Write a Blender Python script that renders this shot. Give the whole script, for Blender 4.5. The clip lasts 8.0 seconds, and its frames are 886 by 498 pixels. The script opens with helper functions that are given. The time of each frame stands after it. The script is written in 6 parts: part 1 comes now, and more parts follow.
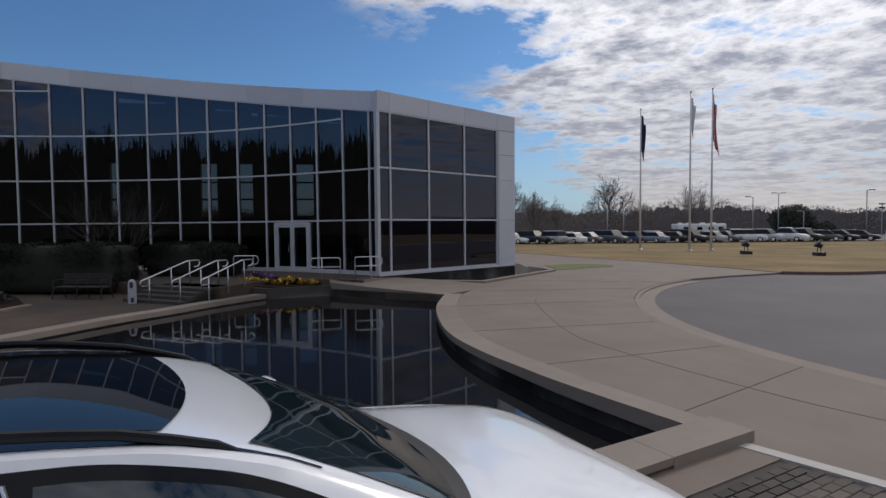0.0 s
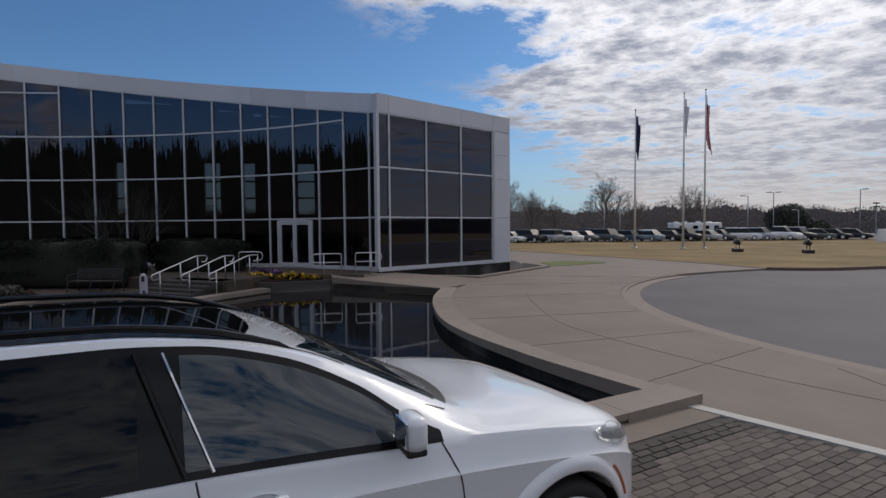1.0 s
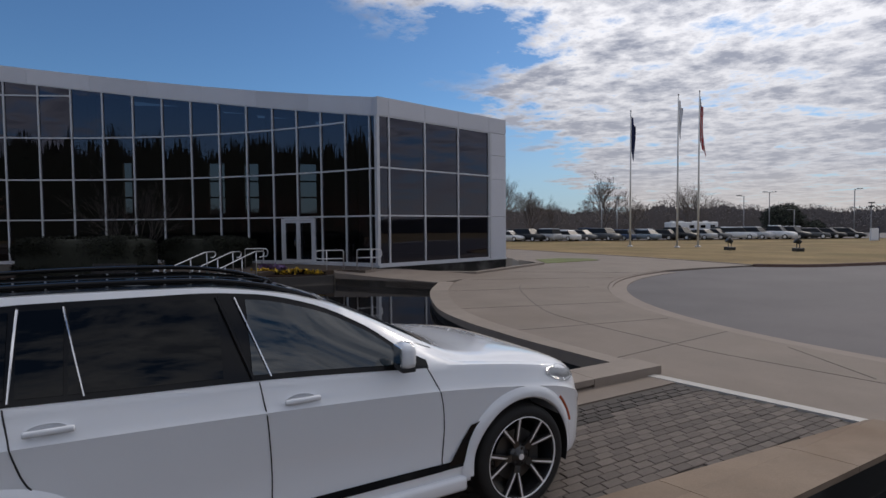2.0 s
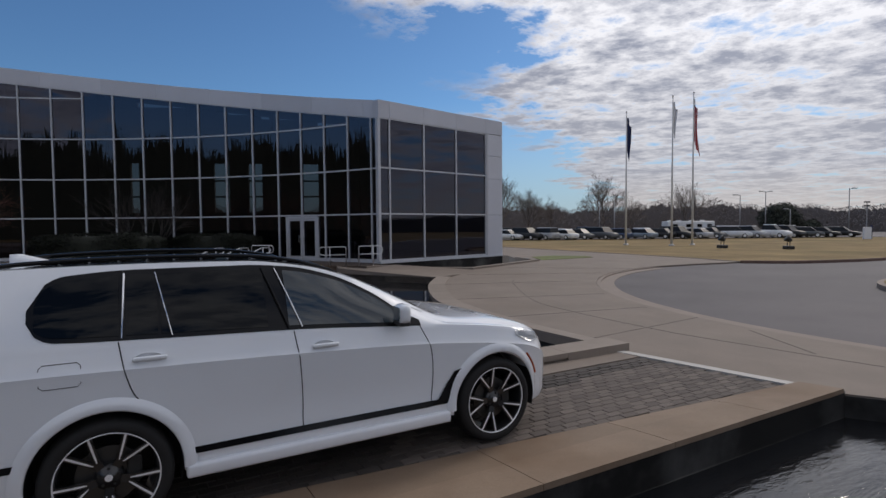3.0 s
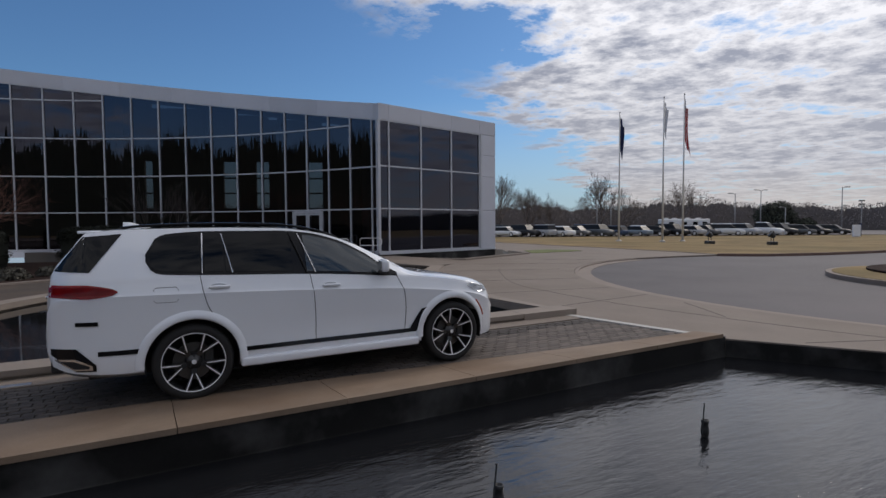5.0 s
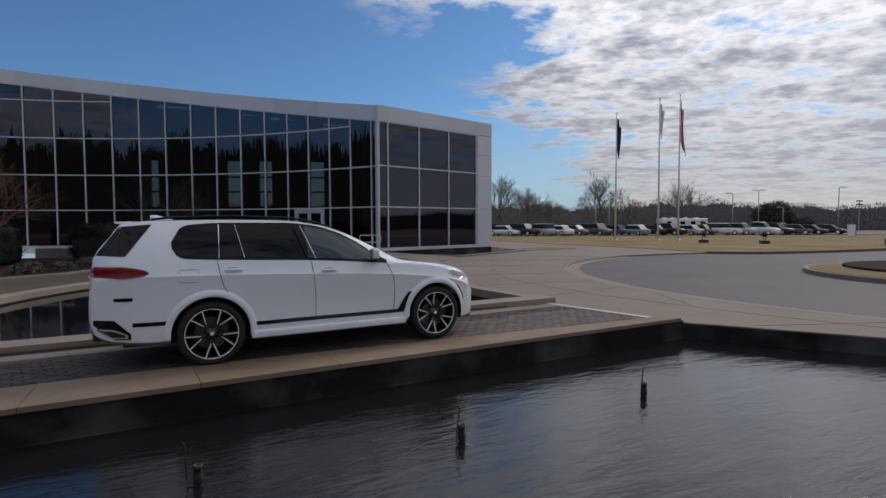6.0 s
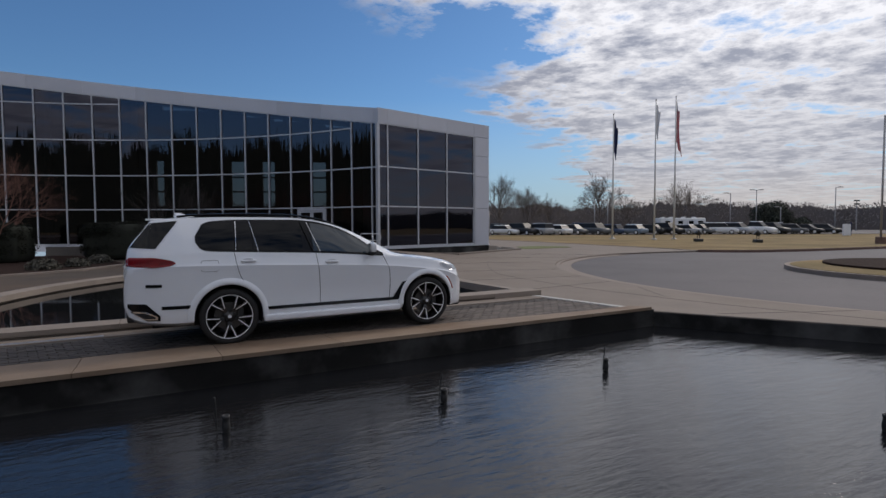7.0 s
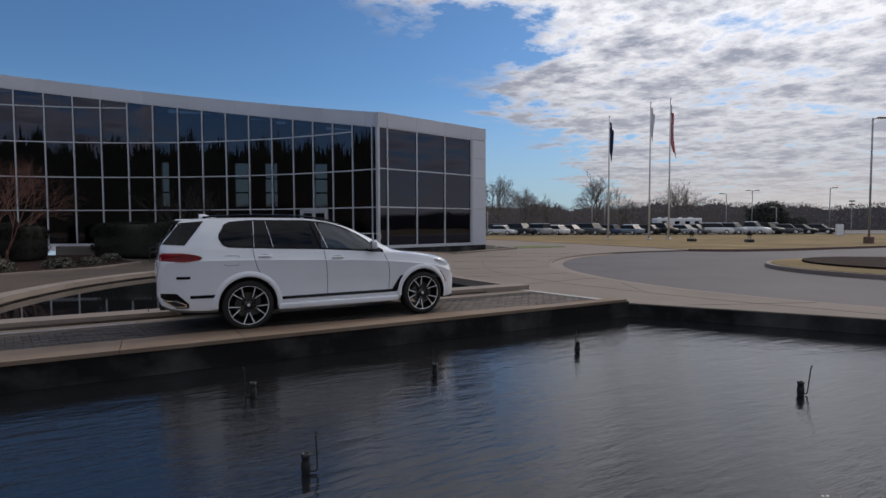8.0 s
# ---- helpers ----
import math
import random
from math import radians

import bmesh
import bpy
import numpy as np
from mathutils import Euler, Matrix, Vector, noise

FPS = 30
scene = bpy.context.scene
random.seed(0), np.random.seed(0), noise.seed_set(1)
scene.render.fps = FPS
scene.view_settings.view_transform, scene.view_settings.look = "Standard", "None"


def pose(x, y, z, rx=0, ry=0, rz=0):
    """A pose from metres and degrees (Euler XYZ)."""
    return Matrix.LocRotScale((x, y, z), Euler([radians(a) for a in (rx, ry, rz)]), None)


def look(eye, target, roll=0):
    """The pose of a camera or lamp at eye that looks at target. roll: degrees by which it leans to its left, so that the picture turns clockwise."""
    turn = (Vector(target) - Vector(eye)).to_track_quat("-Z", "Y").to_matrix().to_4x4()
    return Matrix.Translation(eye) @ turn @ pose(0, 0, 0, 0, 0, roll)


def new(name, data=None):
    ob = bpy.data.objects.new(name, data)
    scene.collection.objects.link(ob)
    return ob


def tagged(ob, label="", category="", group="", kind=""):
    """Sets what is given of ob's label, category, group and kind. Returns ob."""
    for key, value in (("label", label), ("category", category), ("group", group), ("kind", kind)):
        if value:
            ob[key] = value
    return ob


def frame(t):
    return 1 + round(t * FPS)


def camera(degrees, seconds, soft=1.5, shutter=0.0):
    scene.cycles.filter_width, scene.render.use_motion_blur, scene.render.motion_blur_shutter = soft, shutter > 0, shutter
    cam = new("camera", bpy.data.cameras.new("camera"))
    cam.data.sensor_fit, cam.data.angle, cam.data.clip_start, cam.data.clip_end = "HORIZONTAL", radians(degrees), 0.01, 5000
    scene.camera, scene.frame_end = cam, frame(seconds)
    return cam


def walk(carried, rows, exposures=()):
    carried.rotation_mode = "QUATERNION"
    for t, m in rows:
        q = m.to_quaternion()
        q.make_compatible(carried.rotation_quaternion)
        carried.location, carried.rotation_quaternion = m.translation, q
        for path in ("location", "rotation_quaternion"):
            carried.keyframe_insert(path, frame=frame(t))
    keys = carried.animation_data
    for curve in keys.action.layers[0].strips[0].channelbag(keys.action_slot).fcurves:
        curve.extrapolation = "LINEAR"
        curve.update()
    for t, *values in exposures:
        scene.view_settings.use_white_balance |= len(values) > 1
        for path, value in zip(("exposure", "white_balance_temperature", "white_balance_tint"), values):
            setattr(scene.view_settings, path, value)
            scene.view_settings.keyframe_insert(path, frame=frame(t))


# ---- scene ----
cam = camera(79.2, 8.0)
PATH = [
    (0, (1.436, -2.317, 2.323), (2.425, -0.58, 2.241), -0.5),
    (0.5, (1.276, -2.704, 2.278), (2.264, -0.967, 2.194), -0.5),
    (1, (1.065, -3.166, 2.226), (2.056, -1.431, 2.142), -0.5),
    (1.5, (0.863, -3.627, 2.174), (1.854, -1.892, 2.09), -0.5),
    (3, (0.21, -5.064, 2.047), (1.2, -3.328, 1.961), -0.5),
    (3.5, (0.011, -5.562, 1.982), (0.999, -3.825, 1.896), -0.5),
    (4, (-0.166, -6.079, 1.933), (0.819, -4.34, 1.844), -0.4),
    (4.5, (-0.308, -6.547, 1.872), (0.674, -4.807, 1.782), -0.4),
    (6, (-0.698, -8.007, 1.736), (0.276, -6.263, 1.642), -0.2),
    (6.5, (-0.831, -8.444, 1.709), (0.14, -6.698, 1.616), -0.2),
    (7, (-1.001, -8.912, 1.693), (-0.031, -7.165, 1.598), -0.2),
    (7.5, (-1.202, -9.389, 1.685), (-0.233, -7.642, 1.59), -0.1),
    (8, (-1.411, -9.881, 1.687), (-0.441, -8.135, 1.593), -0.2),
]
walk(cam, [(t, look(eye, target, roll)) for t, eye, target, roll in PATH], [(0.0, 0.0, 6380, 12), (8.0, 0.0, 6380, 12)])

from mathutils import geometry

# ---- light and sky ----
SUN_AZ, SUN_EL = 17.0, 35.0          # degrees from +x towards +y, and above the horizon
scene.view_settings.exposure = 0.0
world = bpy.data.worlds.new("sky")
scene.world = world
world.use_nodes = True


def build_sky():
    nt = world.node_tree
    nt.nodes.clear()
    N, L = nt.nodes.new, nt.links.new

    def math_(op, a, b=None, clamp=False):
        n = N("ShaderNodeMath")
        n.operation, n.use_clamp = op, clamp
        for i, v in enumerate((a, b)):
            if v is None:
                continue
            if isinstance(v, (int, float)):
                n.inputs[i].default_value = v
            else:
                L(v, n.inputs[i])
        return n.outputs[0]

    out, bg = N("ShaderNodeOutputWorld"), N("ShaderNodeBackground")
    sky = N("ShaderNodeTexSky")
    sky.sky_type, sky.sun_disc = "NISHITA", False
    sky.sun_elevation, sky.sun_rotation = radians(SUN_EL), radians(90 - SUN_AZ)
    sky.air_density, sky.dust_density, sky.ozone_density = 1.0, 0.4, 2.0
    co = N("ShaderNodeTexCoord")
    sep = N("ShaderNodeSeparateXYZ")
    L(co.outputs["Generated"], sep.inputs[0])
    x, y, z = sep.outputs
    h = math_("MAXIMUM", z, 0.018)
    h = math_("ADD", h, 0.055)
    px, py = math_("DIVIDE", x, h), math_("DIVIDE", y, h)
    # a cloud deck seen in perspective, with its rim running across the sky
    com = N("ShaderNodeCombineXYZ")
    L(px, com.inputs[0]), L(py, com.inputs[1])
    mp = N("ShaderNodeMapping")
    mp.inputs["Rotation"].default_value = (0, 0, radians(0))
    mp.inputs["Scale"].default_value = (1.0, 1.0, 1.0)
    L(com.outputs[0], mp.inputs["Vector"])

    def noise_(scale, detail, rough, dist=0.0):
        n = N("ShaderNodeTexNoise")
        n.inputs["Scale"].default_value, n.inputs["Detail"].default_value = scale, detail
        n.inputs["Roughness"].default_value, n.inputs["Distortion"].default_value = rough, dist
        L(mp.outputs[0], n.inputs["Vector"])
        return n.outputs["Fac"]

    big, mid, fine = noise_(0.7, 3, 0.5), noise_(1.75, 7, 0.63, 0.2), noise_(6.0, 5, 0.65)
    rim = math_("ADD", math_("MULTIPLY", px, 0.62), math_("MULTIPLY", py, -0.78))
    rim = math_("ADD", rim, 1.30)
    rim = math_("ADD", rim, math_("MULTIPLY", math_("SUBTRACT", big, 0.5), 1.9))
    rim = math_("MULTIPLY", rim, 1.25, True)
    cover = math_("ADD", math_("MULTIPLY", rim, 0.66), math_("MULTIPLY", math_("SUBTRACT", mid, 0.5), 2.7))
    cover = math_("ADD", cover, math_("MULTIPLY", math_("SUBTRACT", fine, 0.5), 0.8))
    cover = math_("SUBTRACT", cover, math_("MULTIPLY", math_("MULTIPLY", y, -1.6, True), 0.22))
    cover = math_("MULTIPLY", math_("SUBTRACT", cover, 0.14), 3.0, True)
    cover = math_("MULTIPLY", cover, math_("MULTIPLY", rim, 3.0, True))
    # thick parts grey, thin edges bright, brighter towards the sun
    ramp = N("ShaderNodeValToRGB")
    e = ramp.color_ramp.elements
    e[0].position, e[0].color = 0.455, (0.90, 0.90, 0.92, 1)
    e[1].position, e[1].color = 0.575, (0.33, 0.355, 0.43, 1)
    L(math_("ADD", math_("ADD", math_("MULTIPLY", mid, 0.50), math_("MULTIPLY", fine, 0.38)), math_("MULTIPLY", big, 0.12)), ramp.inputs[0])
    sx, sy, sz = math.cos(radians(SUN_AZ)) * math.cos(radians(SUN_EL)), math.sin(radians(SUN_AZ)) * math.cos(radians(SUN_EL)), math.sin(radians(SUN_EL))
    dot = math_("ADD", math_("ADD", math_("MULTIPLY", x, sx), math_("MULTIPLY", y, sy)), math_("MULTIPLY", z, sz))
    glow = math_("POWER", math_("MAXIMUM", dot, 0.0), 5.0)
    gain = math_("ADD", math_("MULTIPLY", glow, 0.22), 0.62)
    gain = math_("ADD", gain, math_("MULTIPLY", math_("MULTIPLY", z, 3.0, True), 0.30))
    # towards the horizon the deck closes to a smooth grey sheet
    far_ = N("ShaderNodeMix")
    far_.data_type = "RGBA"
    far_.inputs["B"].default_value = (0.60, 0.61, 0.66, 1)
    L(math_("MULTIPLY", math_("SUBTRACT", 1.0, math_("MULTIPLY", math_("MAXIMUM", z, 0.0), 3.4), True), 0.72), far_.inputs["Factor"])
    L(ramp.outputs[0], far_.inputs["A"])
    cl = N("ShaderNodeMix")
    cl.data_type, cl.blend_type = "RGBA", "MULTIPLY"
    cl.inputs["Factor"].default_value = 1.0
    L(far_.outputs["Result"], cl.inputs["A"])
    g3 = N("ShaderNodeCombineColor")
    L(gain, g3.inputs[0]), L(gain, g3.inputs[1]), L(gain, g3.inputs[2])
    L(g3.outputs[0], cl.inputs["B"])
    # warm thin haze low in the cloudy half
    warm = N("ShaderNodeMix")
    warm.data_type = "RGBA"
    warm.inputs["B"].default_value = (0.68, 0.61, 0.53, 1)
    low = math_("SUBTRACT", 1.0, math_("MULTIPLY", math_("MAXIMUM", z, 0.0), 11.0), True)
    L(math_("MULTIPLY", low, 0.6), warm.inputs["Factor"])
    L(cl.outputs["Result"], warm.inputs["A"])
    blue = N("ShaderNodeMix")
    blue.data_type, blue.blend_type = "RGBA", "MULTIPLY"
    blue.inputs["Factor"].default_value = 1.0
    blue.inputs["B"].default_value = (SKY * 0.72, SKY * 1.04, SKY * 1.32, 1)
    L(sky.outputs[0], blue.inputs["A"])
    haze = N("ShaderNodeMix")
    haze.data_type = "RGBA"
    haze.inputs["B"].default_value = (0.34, 0.44, 0.54, 1)
    L(math_("MULTIPLY", math_("SUBTRACT", 1.0, math_("MULTIPLY", math_("MAXIMUM", z, 0.0), 4.5), True), 0.8), haze.inputs["Factor"])
    L(blue.outputs["Result"], haze.inputs["A"])
    mix = N("ShaderNodeMix")
    mix.data_type = "RGBA"
    L(cover, mix.inputs["Factor"])
    L(haze.outputs["Result"], mix.inputs["A"])
    L(warm.outputs["Result"], mix.inputs["B"])
    L(mix.outputs["Result"], bg.inputs["Color"])
    bg.inputs["Strength"].default_value = 1.0
    L(bg.outputs[0], out.inputs[0])


SKY = 0.068
build_sky()
sun = new("sun", bpy.data.lights.new("sun", "SUN"))
sun.data.energy, sun.data.angle, sun.data.color = 1.08, radians(12.0), (1.0, 0.90, 0.78)
_d = Vector((math.cos(radians(SUN_AZ)) * math.cos(radians(SUN_EL)), math.sin(radians(SUN_AZ)) * math.cos(radians(SUN_EL)), math.sin(radians(SUN_EL))))
sun.matrix_world = look(_d * 60, (0, 0, 0))


# ---- materials ----
def material(name, color, rough=0.6, metal=0.0, vary=0.0, scale=3.0, fine=0.0, fscale=60.0, bump=0.0, bscale=80.0, coat=0.0, spec=0.5, piece=0.0, tint=None, island=0.0, rvar=0.0):
    """A painted, stained or cast surface: base colour, broad stains (vary), grain (fine), relief (bump), change from piece to piece."""
    m = bpy.data.materials.new(name)
    m.use_nodes = True
    nt = m.node_tree
    N, L = nt.nodes.new, nt.links.new
    b = nt.nodes["Principled BSDF"]
    b.inputs["Base Color"].default_value = (*color, 1)
    b.inputs["Roughness"].default_value, b.inputs["Metallic"].default_value = rough, metal
    b.inputs["Coat Weight"].default_value, b.inputs["Coat Roughness"].default_value = coat, 0.03
    b.inputs["Specular IOR Level"].default_value = spec
    co = N("ShaderNodeTexCoord")
    cur = None

    def factor(src, amount):
        n = N("ShaderNodeMapRange")
        n.inputs["From Min"].default_value, n.inputs["From Max"].default_value = 0.25, 0.75
        n.inputs["To Min"].default_value, n.inputs["To Max"].default_value = 1 - amount, 1 + amount
        n.clamp = False
        L(src, n.inputs["Value"])
        return n.outputs[0]

    def noise_(s, detail, rgh):
        n = N("ShaderNodeTexNoise")
        n.inputs["Scale"].default_value, n.inputs["Detail"].default_value, n.inputs["Roughness"].default_value = s, detail, rgh
        L(co.outputs["Object"], n.inputs["Vector"])
        return n.outputs["Fac"]

    facs = []
    if vary:
        src = noise_(scale, 6, 0.62)
        facs.append(factor(src, vary))
        if rvar:
            r = N("ShaderNodeMapRange")
            r.inputs["From Min"].default_value, r.inputs["From Max"].default_value = 0.3, 0.7
            r.inputs["To Min"].default_value, r.inputs["To Max"].default_value = rough - rvar, rough + rvar
            L(src, r.inputs["Value"])
            L(r.outputs[0], b.inputs["Roughness"])
    if fine:
        facs.append(factor(noise_(fscale, 3, 0.6), fine))
    if piece:
        o = N("ShaderNodeObjectInfo")
        facs.append(factor(o.outputs["Random"], piece))
    if island:
        g = N("ShaderNodeNewGeometry")
        facs.append(factor(g.outputs["Random Per Island"], island))
    if facs:
        v = facs[0]
        for f in facs[1:]:
            n = N("ShaderNodeMath")
            n.operation = "MULTIPLY"
            L(v, n.inputs[0]), L(f, n.inputs[1])
            v = n.outputs[0]
        mul = N("ShaderNodeVectorMath")
        mul.operation = "SCALE"
        mul.inputs[0].default_value = color
        L(v, mul.inputs["Scale"])
        cur = mul.outputs[0]
        if tint:
            t = N("ShaderNodeMix")
            t.data_type = "RGBA"
            t.inputs["B"].default_value = (*tint, 1)
            rr = N("ShaderNodeMapRange")
            rr.inputs["From Min"].default_value, rr.inputs["From Max"].default_value = 0.48, 0.72
            rr.inputs["To Max"].default_value = 0.8
            L(noise_(scale * 0.37, 5, 0.6), rr.inputs["Value"])
            L(rr.outputs[0], t.inputs["Factor"])
            L(cur, t.inputs["A"])
            cur = t.outputs["Result"]
        L(cur, b.inputs["Base Color"])
    if bump:
        bp = N("ShaderNodeBump")
        bp.inputs["Strength"].default_value, bp.inputs["Distance"].default_value = bump, 0.01
        L(noise_(bscale, 4, 0.6), bp.inputs["Height"])
        L(bp.outputs[0], b.inputs["Normal"])
    return m


def glass_material(name, tint, ior):
    """A thin tinted pane: clear through its tint, with mirror gloss by Fresnel."""
    m = bpy.data.materials.new(name)
    m.use_nodes = True
    nt = m.node_tree
    nt.nodes.clear()
    N, L = nt.nodes.new, nt.links.new
    out, mix, tr, gl, fr = (N("ShaderNode" + k) for k in ("OutputMaterial", "MixShader", "BsdfTransparent", "BsdfGlossy", "Fresnel"))
    tr.inputs["Color"].default_value = (*tint, 1)
    gl.inputs["Roughness"].default_value = 0.0
    gl.inputs["Color"].default_value = (0.80, 0.80, 0.98, 1)
    fr.inputs["IOR"].default_value = ior
    co, nz, bp = N("ShaderNodeTexCoord"), N("ShaderNodeTexNoise"), N("ShaderNodeBump")
    nz.inputs["Scale"].default_value, nz.inputs["Detail"].default_value = 0.55, 1.0
    bp.inputs["Strength"].default_value, bp.inputs["Distance"].default_value = 0.12, 0.02
    L(co.outputs["Object"], nz.inputs["Vector"]), L(nz.outputs["Fac"], bp.inputs["Height"])
    L(bp.outputs[0], gl.inputs["Normal"])
    L(fr.outputs[0], mix.inputs[0]), L(tr.outputs[0], mix.inputs[1]), L(gl.outputs[0], mix.inputs[2])
    L(mix.outputs[0], out.inputs[0])
    return m


def water_material(name, strength, sx, sy):
    m = bpy.data.materials.new(name)
    m.use_nodes = True
    nt = m.node_tree
    N, L = nt.nodes.new, nt.links.new
    b = nt.nodes["Principled BSDF"]
    b.inputs["Base Color"].default_value = (0.010, 0.0105, 0.012, 1)
    b.inputs["Roughness"].default_value, b.inputs["IOR"].default_value = 0.03, 1.60
    co, mp = N("ShaderNodeTexCoord"), N("ShaderNodeMapping")
    mp.inputs["Rotation"].default_value = (0, 0, radians(30))
    mp.inputs["Scale"].default_value = (sx, sy, 1)
    L(co.outputs["Object"], mp.inputs["Vector"])
    h = None
    for s, a in ((0.22, 2.2), (1.0, 1.0), (3.1, 0.35)):
        n = N("ShaderNodeTexNoise")
        n.inputs["Scale"].default_value, n.inputs["Detail"].default_value = s, 3
        n.inputs["Distortion"].default_value = 0.4
        L(mp.outputs[0], n.inputs["Vector"])
        k = N("ShaderNodeMath")
        k.operation = "MULTIPLY_ADD"
        k.inputs[1].default_value = a
        L(n.outputs["Fac"], k.inputs[0])
        if h:
            L(h, k.inputs[2])
        else:
            k.inputs[2].default_value = 0
        h = k.outputs[0]
    bp = N("ShaderNodeBump")
    bp.inputs["Strength"].default_value, bp.inputs["Distance"].default_value = strength, 0.05
    L(h, bp.inputs["Height"]), L(bp.outputs[0], b.inputs["Normal"])
    return m


